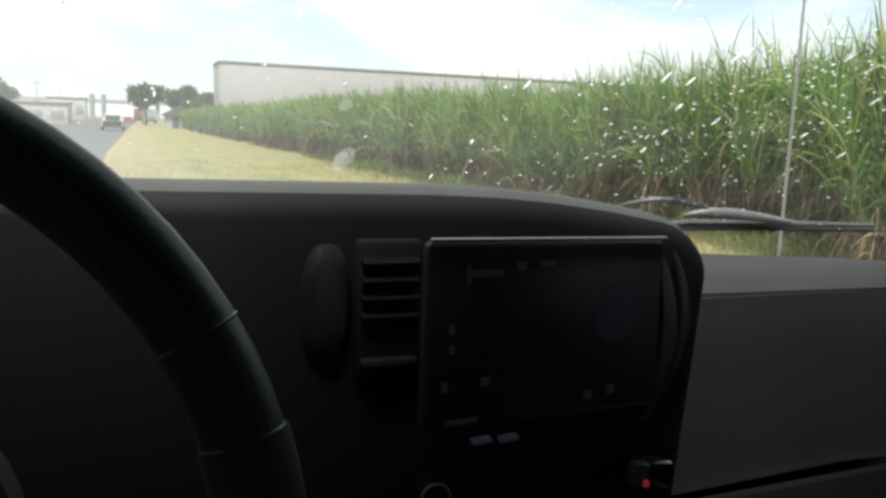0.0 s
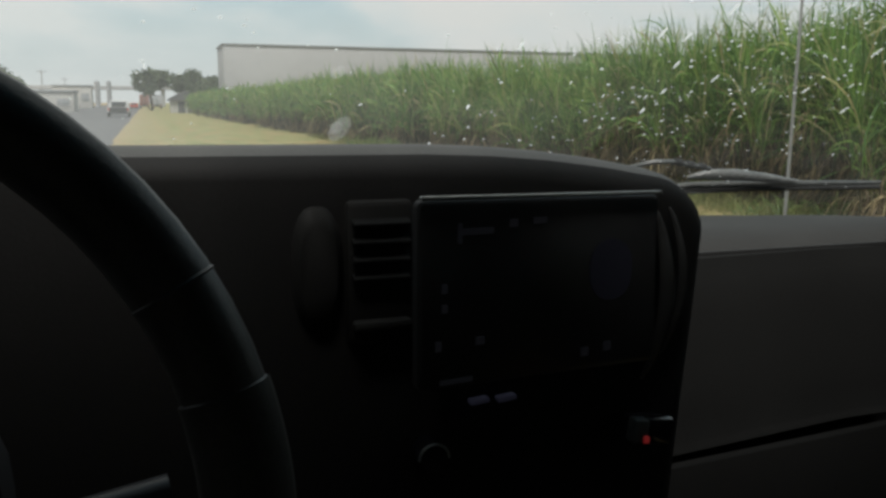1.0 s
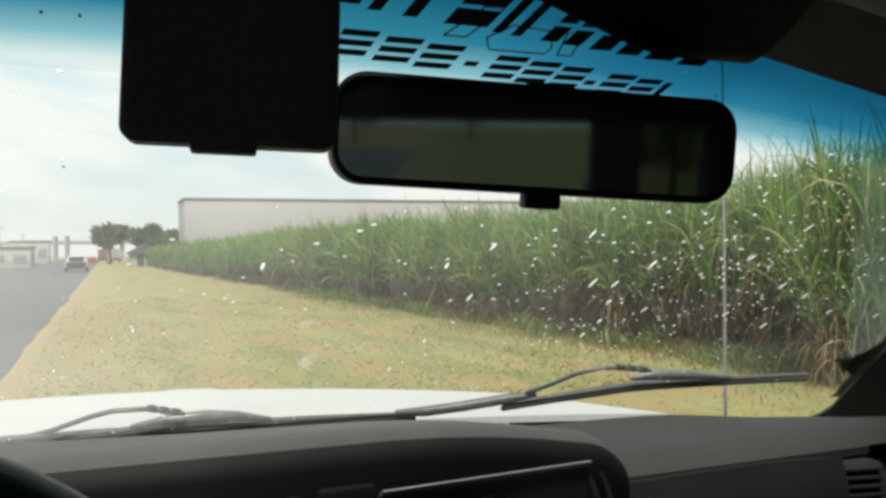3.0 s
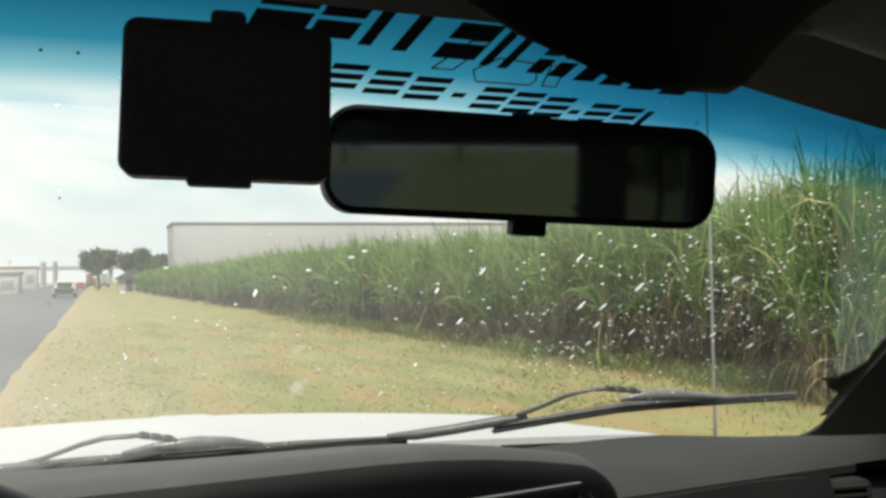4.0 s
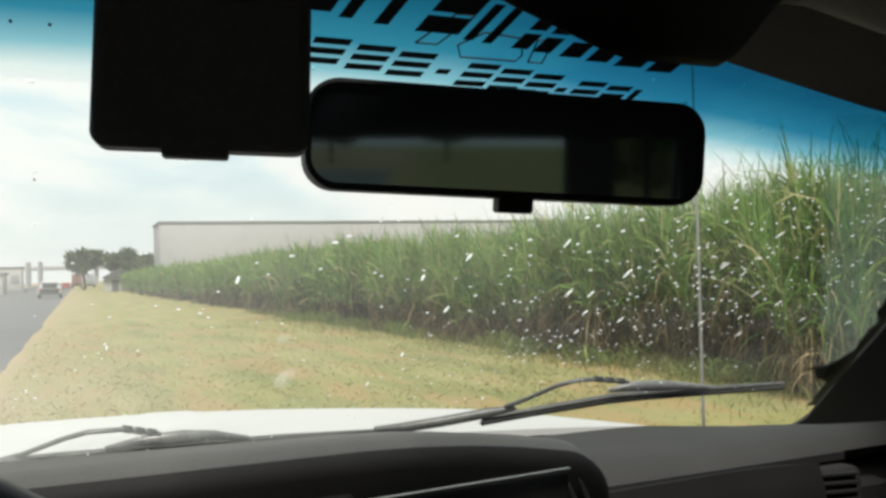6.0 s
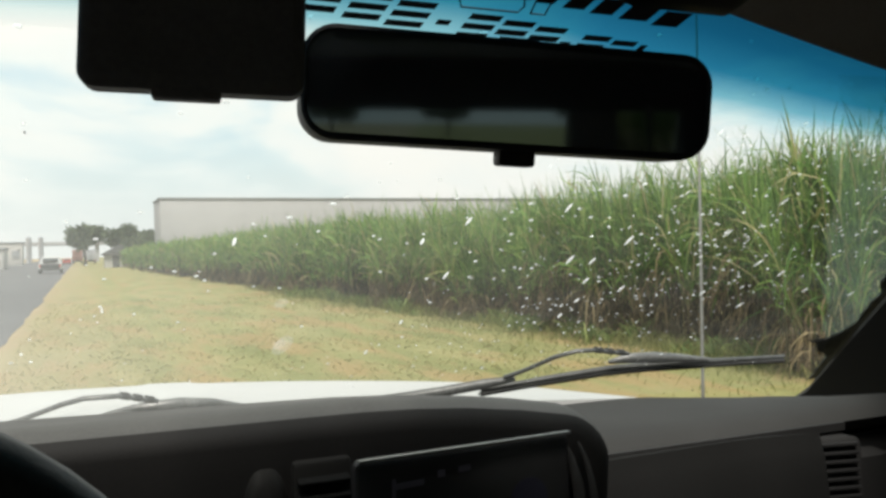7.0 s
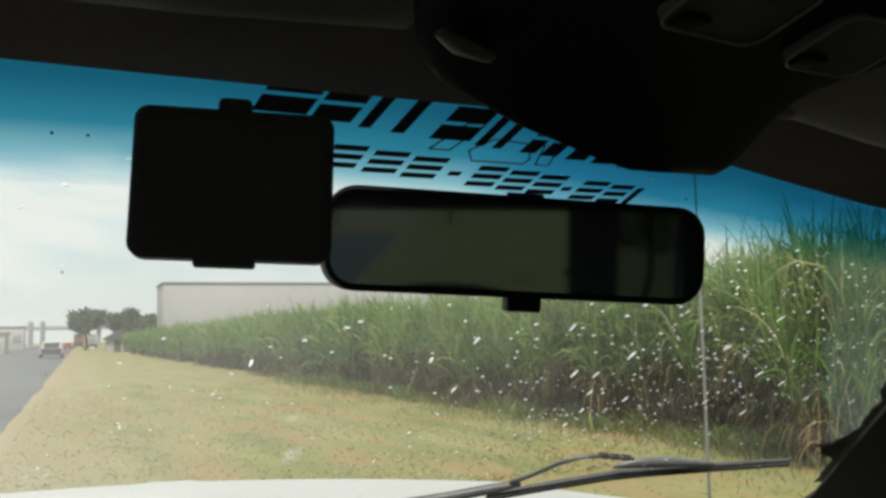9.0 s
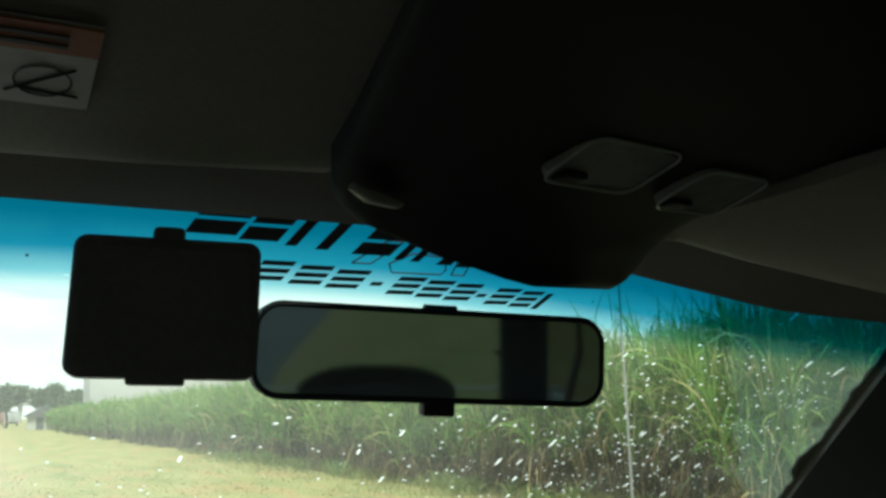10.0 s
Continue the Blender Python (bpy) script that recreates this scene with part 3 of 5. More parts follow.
def grass(name, x0, x1, y0, y1, per_m2, tall, wide, mat, label, seed, by_edge=False, reach=0.3):
    rng = np.random.default_rng(seed)
    n = int((x1 - x0) * (y1 - y0) * per_m2)
    x, y = rng.uniform(x0, x1, n), y0 + (y1 - y0) * rng.uniform(0, 1, n) ** 1.6
    if by_edge:
        x = edge_x(y) - 0.05 - reach + rng.normal(0, reach, n)
    keep = np.array([noise.noise((a * 0.8, b * 0.5, seed)) for a, b in zip(x, y)]) > rng.uniform(-0.7, 0.3, n)
    x, y = x[keep], y[keep]
    n = len(x)
    b = np.stack([x, y, np.zeros(n)], 1)
    h = tall * rng.uniform(0.4, 1.2, n)
    off = rng.normal(0, 0.45 if tall > 0.06 else 1.5, (n, 2)) * h[:, None]
    mid = b + np.stack([off[:, 0] * 0.4, off[:, 1] * 0.4, h * 0.65], 1)
    tip = b + np.stack([off[:, 0], off[:, 1], h], 1)
    strips(name, b, mid, tip, wide * rng.uniform(0.6, 1.4, n), mat, label, "grass")


grass("verge_grass", -1.3, 8.6, 3.2, 15.0, 80, 0.015, 0.009, "grass", "short dry yellow mown grass", 11)
grass("verge_grass_beside", -1.3, 8.6, -6.0, 3.4, 90, 0.020, 0.010, "grass", "short dry yellow mown grass", 17)
grass("verge_grass_beyond", -1.3, 8.4, 9.0, 34.0, 50, 0.040, 0.016, "grass", "short dry yellow mown grass", 12)
grass("verge_green_tufts", -1.2, 8.6, 3.5, 26.0, 12, 0.020, 0.010, "green_grass", "green tufts in the dry grass", 13)
grass("verge_brown_thatch", -1.4, 7.0, 3.2, 24.0, 16, 0.014, 0.011, "thatch", "brown dead thatch in the mown grass", 15)
grass("field_edge_grass", 0.0, 1.0, 4.0, 40.0, 260, 0.24, 0.012, "edge_grass", "taller green grass at the foot of the cane", 14, True)
grass("field_edge_fringe", 0.0, 1.6, 4.0, 34.0, 160, 0.11, 0.011, "edge_grass", "uncut olive grass before the cane", 16, True, 0.75)


def weeds():
    """Leafy green weeds in tufts along the foot of the cane."""
    rng = np.random.default_rng(41)
    cy = rng.uniform(5.0, 34.0, 80)
    cx = edge_x(cy) - 0.35 + rng.normal(0, 0.28, 80)
    j = np.repeat(np.arange(80), 34)
    k = len(j)
    b = np.stack([cx[j] + rng.normal(0, 0.10, k), cy[j] + rng.normal(0, 0.12, k), np.zeros(k)], 1)
    size = (rng.uniform(0.18, 0.60, 80)[j] * rng.uniform(0.5, 1.15, k))[:, None]
    az = rng.uniform(0, math.tau, k)
    out = np.stack([np.cos(az), np.sin(az), np.zeros(k)], 1)
    up = np.array([[0, 0, 1.0]])
    arcs("field_edge_weeds", b, b + out * size * 0.25 + up * size * 0.9, b + out * size * 0.7 + up * size * rng.uniform(0.4, 0.95, k)[:, None], rng.uniform(0.012, 0.026, k), "weed", "leafy green weeds at the foot of the cane", "weeds")


weeds()


# ---- distance ----
def warehouse():
    t = thing("warehouse", (46, 125, 0), "long plain grey panel-clad warehouse beyond the cane", "building")
    part("wall", box((72, 10, 9.2), (46, 125, 4.6), 0.04), "concrete", t)
    part("parapet", box((72.3, 10.3, 0.24), (46, 125, 9.32), 0.03), "roofing", t, "darker grey roof edge trim")
    for k in range(13):
        part("panel_joint", box((0.03, 0.05, 9.0), (10.3 + k * 5.5, 119.99, 4.55)), "concrete", t, "", False)


warehouse()


def tree(at, height, spread, seed, label):
    """A broad-crowned tree: trunk, limbs and many leaf clumps."""
    rng = random.Random(seed)
    t = thing("tree", at, label, "tree")
    x, y, z = at
    fork = height * 0.34
    part("trunk", tube([(x, y, z), (x + 0.1, y, z + fork * 0.5), (x - 0.05, y + 0.1, z + fork)], [height * 0.045, height * 0.034, height * 0.03], 9), "bark", t)
    ends = []
    for k in range(7):
        a = k * math.tau / 7 + rng.uniform(-0.3, 0.3)
        r = spread * rng.uniform(0.35, 0.62)
        e = (x + r * math.cos(a), y + r * math.sin(a), z + height * rng.uniform(0.50, 0.80))
        ends.append(e)
        mid = (x + r * 0.45 * math.cos(a), y + r * 0.45 * math.sin(a), z + fork + (e[2] - z - fork) * 0.6)
        part("limb", tube([(x - 0.05, y + 0.1, z + fork * 0.95), mid, e], [height * 0.02, height * 0.013, height * 0.006], 6), "bark", t)
    g = np.random.default_rng(seed)
    n = 5200
    centres = np.array(ends + [(x, y, z + height * 0.8), (x + spread * 0.2, y, z + height * 0.62), (x - spread * 0.3, y, z + height * 0.6)])
    i = g.integers(0, len(centres), n)
    d = g.normal(size=(n, 3))
    d /= np.linalg.norm(d, axis=1)[:, None]
    rad = spread * 0.42 * g.uniform(0.25, 1.0, n)[:, None] ** 0.6
    b = centres[i] + d * rad * np.array([[1, 1, 0.62]])
    tip = b + g.normal(0, height * 0.055, (n, 3)) - np.array([[0, 0, height * 0.01]])
    crown = strips("crown", b, (b + tip) / 2 + g.normal(0, 0.05, (n, 3)), tip, np.full(n, height * 0.032), "tree_leaf", "", "", "")
    crown.parent = t
    crown.matrix_parent_inverse = Matrix.Translation((-x, -y, -z))
    return t


tree((0.9, 180, 0), 8.6, 4.4, 21, "broad dark-green roadside tree")
tree((8.0, 160, 0), 7.6, 4.2, 22, "dark-green tree beside the warehouse")
tree((11.5, 165, 0), 6.9, 3.4, 23, "dark-green tree half hidden by the warehouse")
tree((-31, 210, 0), 10.0, 6.0, 24, "dark tree across the road")
tree((-46, 190, 0), 11.0, 7.0, 25, "dark tree across the road")
tree((-60, 150, 0), 10.0, 6.5, 26, "dark tree across the road")
for k, (tx, ty, th) in enumerate(((-9, -90, 5.5), (4, -110, 6.5), (18, -95, 6.0), (-24, -120, 7.0))):
    tree((tx, ty, 0), th, th * 0.6, 30 + k, "leafy green tree on the land behind the truck")


def hut():
    t = thing("hut", (5.6, 140, 0), "small dark-roofed shed by the roadside", "shed")
    part("wall", box((4.4, 5, 2.0), (5.6, 140, 1.0), 0.03), "stucco", t)
    bm = loft([[(3.0, y, 1.85), (8.2, y, 1.85), (8.2, y, 2.05), (5.6, y, 3.45), (3.0, y, 2.05)] for y in (137.0, 143.0)])
    part("roof", bm, "dark_roof", t, "dark gabled roof", False)
    part("doorway", box((1.0, 0.06, 1.7), (5.0, 137.48, 0.85), 0.01), "dark_roof", t, "dark doorway", False)


hut()


def overpass():
    t = thing("overpass", (-15, 330, 0), "pale concrete overpass crossing the road far away", "bridge")
    part("deck", box((90, 9, 1.3), (-15, 330, 6.6), 0.05), "concrete", t)
    for x in (-52, -34, -16, 6, 24):
        part("pier", box((1.4, 6, 6.0), (x, 330, 3.0), 0.1), "concrete", t)


overpass()


def shop(at, size, mat, label):
    x, y, z = at
    w, d, h = size
    t = thing("roadside_building", at, label, "building")
    part("wall", box((w, d, h), (x, y, h / 2), 0.03), mat, t)
    part("roof", box((w + 0.5, d + 0.5, 0.3), (x, y, h + 0.16), 0.03), "roofing", t)
    for k in range(3):
        wx = x - w / 2 + w * (k + 0.5) / 3
        win = part("window", box((w / 5, 0.08, h * 0.35), (wx, y - d / 2 - 0.02, h * 0.5), 0.01), "roofing", t)
        part("sill", box((w / 4.4, 0.16, 0.08), (wx, y - d / 2 - 0.06, h * 0.31), 0.01), "stucco", win)


shop((-15.2, 150, 0), (9, 9, 3.1), "stucco", "pale low building across the road")
shop((-30, 110, 0), (11, 9, 3.6), "concrete", "grey low building across the road")
shop((-17.5, 240, 0), (9, 8, 5.5), "stucco", "pale two-storey building across the road")


def pole(at, h, label):
    x, y, z = at
    t = thing("utility_pole", at, label, "pole", "utility poles")
    part("post", tube([(x, y, 0), (x, y, h)], [0.16, 0.1], 8), "pole", t)
    part("crossarm", box((1.8, 0.12, 0.12), (x, y, h - 0.5), 0.01), "pole", t)
    for d in (-0.7, 0.0, 0.7):
        part("insulator", tube([(x + d, y, h - 0.44), (x + d, y, h - 0.2)], 0.05, 6), "pole", t)


for k in range(2):
    pole((-19.5 - 0.6 * k, 190 + 60 * k, 0), 8.0, "grey concrete utility pole across the road")


def car(at, mat, label, name="car", pickup=False, scale=1.0):
    """A road vehicle seen from behind: body, cabin, windows, lamps and wheels."""
    x, y, z = at
    t = thing(name, at, label, "pickup truck" if pickup else "car")
    w, ln, h = (2.25, 5.4, 0.66) if pickup else (1.75, 4.3, 0.6)
    base = 0.42 if pickup else 0.3
    prof = rounded(w, h, 0.12, 4)
    part("body", loft([[(x + a * k, y + d, base + h / 2 + b) for a, b in prof] for d, k in ((0, 0.94), (0.12, 1.0), (ln - 0.3, 1.0), (ln, 0.88))]), mat, t)
    c0, c1 = (2.0, 3.9) if pickup else (0.7, 3.2)
    z0, z1 = base + h - 0.02, (1.78 if pickup else 1.45)
    cab = [[(x + a * sx, y + d, zz) for a, d in ((-1, c0), (1, c0), (1, c1), (-1, c1))] for zz, sx in ((z0, w * 0.47), (z0 + (z1 - z0) * 0.9, w * 0.38), (z1, w * 0.33))]
    cab[1] = [(px, py + (0.12 if k < 2 else -0.45), pz) for k, (px, py, pz) in enumerate(cab[1])]
    cab[2] = [(px, py + (0.2 if k < 2 else -0.55), pz) for k, (px, py, pz) in enumerate(cab[2])]
    part("cabin", loft(cab), mat, t, "", False)
    part("rear_window", box((w * 0.66, 0.03, (z1 - z0) * 0.55), (x, y + c0 + 0.03, z0 + (z1 - z0) * 0.5), 0.005, Matrix.Rotation(radians(-12), 4, "X")), "dark_glass", t)
    for s in (-1, 1):
        part("tail_lamp", box((0.14, 0.05, 0.3), (x + s * w * 0.43, y - 0.01, base + h * 0.62), 0.01), "red_paint", t, "red tail lamp")
        for d in (0.85, ln - 0.9):
            wheel = part("wheel", tube([(x + s * (w / 2 - 0.2), y + d, 0.36), (x + s * (w / 2 + 0.01), y + d, 0.36)], 0.36, 16), "rubber", t)
            part("rim", tube([(x + s * (w / 2 - 0.01), y + d, 0.36), (x + s * (w / 2 + 0.02), y + d, 0.36)], 0.2, 12), "grey_paint", wheel)
    if pickup:
        part("tailgate", box((w * 0.8, 0.05, 0.5), (x, y - 0.03, base + h * 0.56), 0.02), "black", t, "dark tailgate")
        part("bumper", box((w * 0.98, 0.14, 0.16), (x, y - 0.08, 0.44), 0.03), "black", t)
        part("cargo", box((w * 0.6, 1.3, 0.3), (x, y + 1.0, base + h + 0.13), 0.08), "rubber", t, "dark load on the bed")
    else:
        part("bumper", box((w * 0.96, 0.12, 0.2), (x, y - 0.05, 0.42), 0.04), "black", t)
    return t


car((-2.95, 98, 0.03), "paint", "white pickup with a dark tailgate driving on the road", "pickup_truck_ahead", True)
car((-3.3, 135, 0.03), "paint", "small white car far along the road")
car((-2.6, 205, 0.03), "red_paint", "red car far along the road")
car((-12.6, 62, 0.0), "paint", "white van-like car parked across the road")


def lorry(at, mat, label):
    """A box lorry seen from behind: body with doors and bars, chassis, lamps and wheels."""
    x, y, z = at
    t = thing("lorry", at, label, "lorry")
    body = part("cargo_body", box((2.45, 6.0, 2.6), (x, y + 3.0, 2.25), 0.05), mat, t)
    for d in (-0.6, 0.6):
        leaf = part("rear_door", box((1.14, 0.05, 2.4), (x + d, y - 0.03, 2.25), 0.02), mat, body)
        part("lock_bar", tube([(x + d * 0.4, y - 0.08, 1.1), (x + d * 0.4, y - 0.08, 3.4)], 0.03, 6), "dull_metal", leaf)
    part("cab", box((2.3, 1.7, 1.9), (x, y + 7.0, 1.75), 0.15), mat, t)
    part("chassis", box((1.0, 7.6, 0.25), (x, y + 3.9, 0.80), 0.02), "rubber", t)
    part("bumper", box((2.3, 0.12, 0.2), (x, y - 0.02, 0.62), 0.02), "black", t)
    for s in (-1, 1):
        part("tail_lamp", box((0.25, 0.06, 0.14), (x + s * 0.95, y - 0.05, 0.82), 0.02), "red_paint", t, "red tail lamp")
        for d in (1.4, 7.0):
            wheel = part("wheel", tube([(x + s * 0.80, y + d, 0.48), (x + s * 1.15, y + d, 0.48)], 0.48, 16), "rubber", t)
            part("rim", tube([(x + s * 1.0, y + d, 0.48), (x + s * 1.16, y + d, 0.48)], 0.25, 12), "grey_paint", wheel)
    return t


lorry((2.6, 228, 0.0), "grey_paint", "pale grey box lorry parked far along the verge")
lorry((-0.4, 236, 0.0), "rust", "dull red box lorry parked far along the verge")


def silo(at, h, r, label):
    """A slim grey silo: ringed shell, cone roof, ladder."""
    x, y, z = at
    t = thing("silo", at, label, "silo", "silos")
    part("shell", tube([(x, y, 0), (x, y, h)], r, 20), "concrete", t)
    part("roof", tube([(x, y, h), (x, y, h + r * 0.7)], [r * 1.05, r * 0.15], 20), "roofing", t)
    for k in range(4):
        part("hoop", tube([(x, y, h * (k + 1) / 5), (x, y, h * (k + 1) / 5 + 0.12)], r * 1.03, 20), "roofing", t)
    part("ladder", box((0.4, 0.08, h), (x, y - r - 0.05, h / 2)), "roofing", t)


silo((-14.6, 300, 0), 8.0, 0.85, "slim pale grey silo far across the road")
silo((-11.1, 300, 0), 8.0, 0.75, "slim pale grey silo far across the road")


def hedge():
    """A clipped-back dark hedge of many small leaves across the road."""
    rng = np.random.default_rng(51)
    n = 9000
    b = np.stack([rng.uniform(-24.0, -19.6, n), rng.uniform(70, 150, n), rng.power(1.4, n) * 2.4], 1)
    b[:, 2] *= 0.85 + 0.25 * np.sin(b[:, 1] * 0.5) * np.sin(b[:, 0] + b[:, 1] * 0.21)
    tip = b + rng.normal(0, 0.22, (n, 3))
    tip[:, 2] = np.maximum(tip[:, 2], 0.02)
    strips("hedge", b, (b + tip) / 2 + rng.normal(0, 0.05, (n, 3)), tip, np.full(n, 0.20), "tree_leaf", "dark green hedge across the road", "hedge")


hedge()


# ---- the truck the camera is in ----
truck = thing("pickup_truck", (0, 0, 0), "white pickup truck parked on the verge, seen from inside the cab", "pickup truck")
GX, GY, GZ, GS, GK = 0.0, 0.59, 1.797, 2.13, 0.08
OUT = Vector((0, 0.425, 0.905))


def glass_at(x, z, off=0.0):
    """A point of the windshield's surface, off metres outwards."""
    p = Vector((x, GY + (GZ - z) * GS - GK * x * x, z))
    return p + OUT * off


def half_width(z):
    return min(1.155, 0.606 + (1.775 - z) * 1.29)


def shield(off, z0, z1, inset=0.0):
    def f(u, v):
        z = z0 + (z1 - z0) * v
        return glass_at((2 * u - 1) * (half_width(z) - inset), z, off)
    return f


shield_ob = part("windshield", grid(shield(0, 1.37, 1.85), 40, 16), "glass", truck, "wet, slightly dirty windshield glass with a blue shade band")
shield_ob.visible_shadow = False


def band_fn(u, v):
    x = -0.75 + 1.5 * u
    low = 1.782 - 0.006 * min(1.0, max(0.0, (x + 0.2) / 0.2)) - 0.076 * max(0.0, x) - 0.02 * max(0.0, -x - 0.2)
    z = low + (1.842 - 0.100 * max(0.0, x) - 0.06 * max(0.0, -x - 0.3) - low) * v
    return glass_at(x, z, -0.001)


band = part("shade_band", grid(band_fn, 30, 12), "band", shield_ob, "blue tinted shade band along the top")
band.visible_shadow = False


def lettering(x, z, w, h, slant):
    """One slanted bar of the lettering on the glass, with a slot through it."""
    def f(u, v):
        zz = z + h * v
        return glass_at(x + w * u + slant * v * h, zz, -0.0025)
    return grid(f, 3, 2)


# two lines of black lettering stuck on the glass, as slotted bars: from, to
def letter_line(spans, z_of, h, strokes, slant):
    """A line of lettering as plain bars: each sign a stack of strokes, narrow signs one slanted bar."""
    for a, b in spans:
        z = z_of(a)
        if b - a < 0.011:
            low = 0.36 * h if strokes > 2 and b - a > 0.0065 else 0.0
            part("letter_bar", lettering(a, z + low, b - a, 0.0021 if low else h, slant), "ink", shield_ob, "black vinyl lettering bar", False)
            continue
        gap = 0.14 * h if strokes > 2 else 0.10 * h
        tall = (h - gap * (strokes - 1)) / strokes
        for k in range(strokes):
            up = k * (tall + gap)
            part("letter_bar", lettering(a + up * slant, z + up, b - a, tall, slant), "ink", shield_ob, "black vinyl lettering bar", False)


letter_line(((-0.150, -0.119), (-0.117, -0.092), (-0.087, -0.079), (-0.066, -0.057), (-0.040, -0.012), (-0.008, -0.001), (0.005, 0.012), (0.026, 0.038), (0.042, 0.055), (0.062, 0.078), (0.083, 0.100), (0.106, 0.128), (0.133, 0.154)), lambda x: 1.8165 - 0.048 * (x + 0.15), 0.0135, 2, 0.62)
letter_line(((-0.100, -0.078), (-0.073, -0.050), (-0.046, -0.022), (-0.014, -0.005), (0.002, 0.0235), (0.0265, 0.048), (0.051, 0.073), (0.077, 0.085), (0.088, 0.109), (0.112, 0.131), (0.1345, 0.1405)), lambda x: 1.7958 - 0.050 * (x + 0.088), 0.0098, 3, 0.45)


def outline(points, r=0.0006):
    return tube([glass_at(px, pz, -0.0025) for px, pz in points], r, 5)


for pts in (((-0.036, 1.807), (-0.022, 1.807), (-0.008, 1.8185), (-0.020, 1.8185), (-0.036, 1.807)),
            ((-0.009, 1.8075), (-0.003, 1.803), (0.035, 1.803), (0.037, 1.8055), (0.030, 1.812), (0.004, 1.813), (-0.009, 1.8075)),
            ((0.044, 1.803), (0.054, 1.803), (0.052, 1.812), (0.041, 1.812), (0.044, 1.803))):
    part("letter_outline", outline(pts), "ink", shield_ob, "thin outlined shape between the lines")

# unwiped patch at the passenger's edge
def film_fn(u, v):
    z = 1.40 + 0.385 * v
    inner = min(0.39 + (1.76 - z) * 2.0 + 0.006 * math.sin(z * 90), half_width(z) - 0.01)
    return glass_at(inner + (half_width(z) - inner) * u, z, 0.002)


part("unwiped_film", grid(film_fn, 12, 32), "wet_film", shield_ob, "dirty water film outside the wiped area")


# Added sheet: veils the left distance like rain haze.
part("haze_film", grid(lambda u, v: glass_at(-0.8 + 1.15 * u, 1.42 + 0.36 * v, 0.0025), 12, 10), "haze_film", shield_ob, "thin pale veil on the glass standing in for rain haze")


# black edge with ragged debris along the pillar
def frit_fn(side):
    def f(u, v):
        z = 1.375 + 0.40 * v
        ragged = 0.008 + 0.010 * noise.noise((z * 60, side, 0)) + 0.04 * max(0, noise.noise((z * 14, 3 * side, 0))) + 0.045 * math.exp(-((z - 1.478) / 0.02) ** 2) * (1 + noise.noise((z * 150, side, 4)))
        h = half_width(z)
        return glass_at(side * (h + 0.04 - (ragged + 0.04) * u), z, 0.004)
    return grid(f, 2, 90)


for s in (-1, 1):
    part("glass_edge", frit_fn(s), "frit", shield_ob, "black ragged edge of the glass", False)


# dried smudges, dark specks and the largest drops on the glass: x, z
SMUDGES = ((0.007, 1.542, 0.0115, 3.0), (0.003, 1.5435, 0.007, 2.6), (-0.02, 1.60, 0.007, 2.0))
SPECKS = ((0.197, 1.786), (-0.246, 1.734), (-0.25, 1.799), (-0.232, 1.799), (0.31, 1.775), (0.45, 1.76), (-0.26, 1.66))
BIG_DROPS = ((-0.105, 1.656), (-0.107, 1.631), (0.125, 1.624), (-0.246, 1.74))
STREAKS = ((0.213, 1.692), (0.088, 1.663), (0.12, 1.681), (0.399, 1.601), (0.310, 1.638), (0.1445, 1.627), (0.536, 1.590), (0.634, 1.567), (0.552, 1.629), (0.614, 1.614), (-0.091, 1.666), (0.138, 1.569))


def disc(x, z, r, off, squash=1.0):
    bm = bmesh.new()
    e1, e2 = Vector((1, 0, 0)), Vector((0, -0.905, 0.425))
    c = glass_at(x, z, off)
    ring = [bm.verts.new(c + e1 * r * math.cos(k * math.tau / 20) * (1 + 0.12 * math.sin(3 * k)) + e2 * r * squash * math.sin(k * math.tau / 20)) for k in range(20)]
    bm.faces.new(ring)
    return bm


for sx, sz, r, q in SMUDGES:
    part("smudge", disc(sx, sz, r, 0.003, q), "smudge", shield_ob, "pale dried smudge on the glass", False)
for sx, sz in SPECKS:
    part("speck", disc(sx, sz, 0.0009, 0.004, 1.6), "frit", shield_ob, "dark speck on the glass", False)


# hood and cowl
def hood_z(x, y):
    """Height of the crowned hood: it falls towards the nose, whose edge is bowed, and towards the sides."""
    k = (y - 1.50) / 1.10
    nose = 2.52 - 0.22 * ((x + 0.30) / 0.80) ** 2
    return 1.398 - 0.029 * x - 0.0965 * k - 0.0237 * (x / 0.84) ** 2 - 0.16 * max(0.0, (y - nose) / 0.22) ** 3


def hood_fn(u, v):
    """White hood with a raised middle panel, a bowed and rounded nose and turned-down sides."""
    s = 2 * u - 1
    y = 1.50 + (1.22 - 0.22 * s * s) * v
    x = s * (0.84 - 0.05 * v)
    ridge = max(0.0, min(1.0, (0.075 - abs(x)) / 0.02))
    return (x, y, hood_z(x, y) + 0.004 * ridge - 0.05 * max(0.0, (abs(s) - 0.97) / 0.03) ** 2)


part("hood", grid(hood_fn, 96, 48, 0.012), "paint", truck, "white painted hood, wet with rain")
part("cowl", grid(lambda u, v: ((2 * u - 1) * 1.10, 1.40 + 0.11 * v, 1.30 - 0.06 * (2 * u - 1) ** 2), 20, 4, 0.01), "black", truck, "black cowl grille below the glass")
for k in range(26):
    xx = -0.95 + k * 0.076
    part("cowl_slat", box((0.05, 0.07, 0.006), (xx, 1.455, 1.308 - 0.05 * xx * xx), 0.002), "black", truck, "", False)


# wipers
def on_glass(x, z, off=0.012):
    return glass_at(x, z, off)


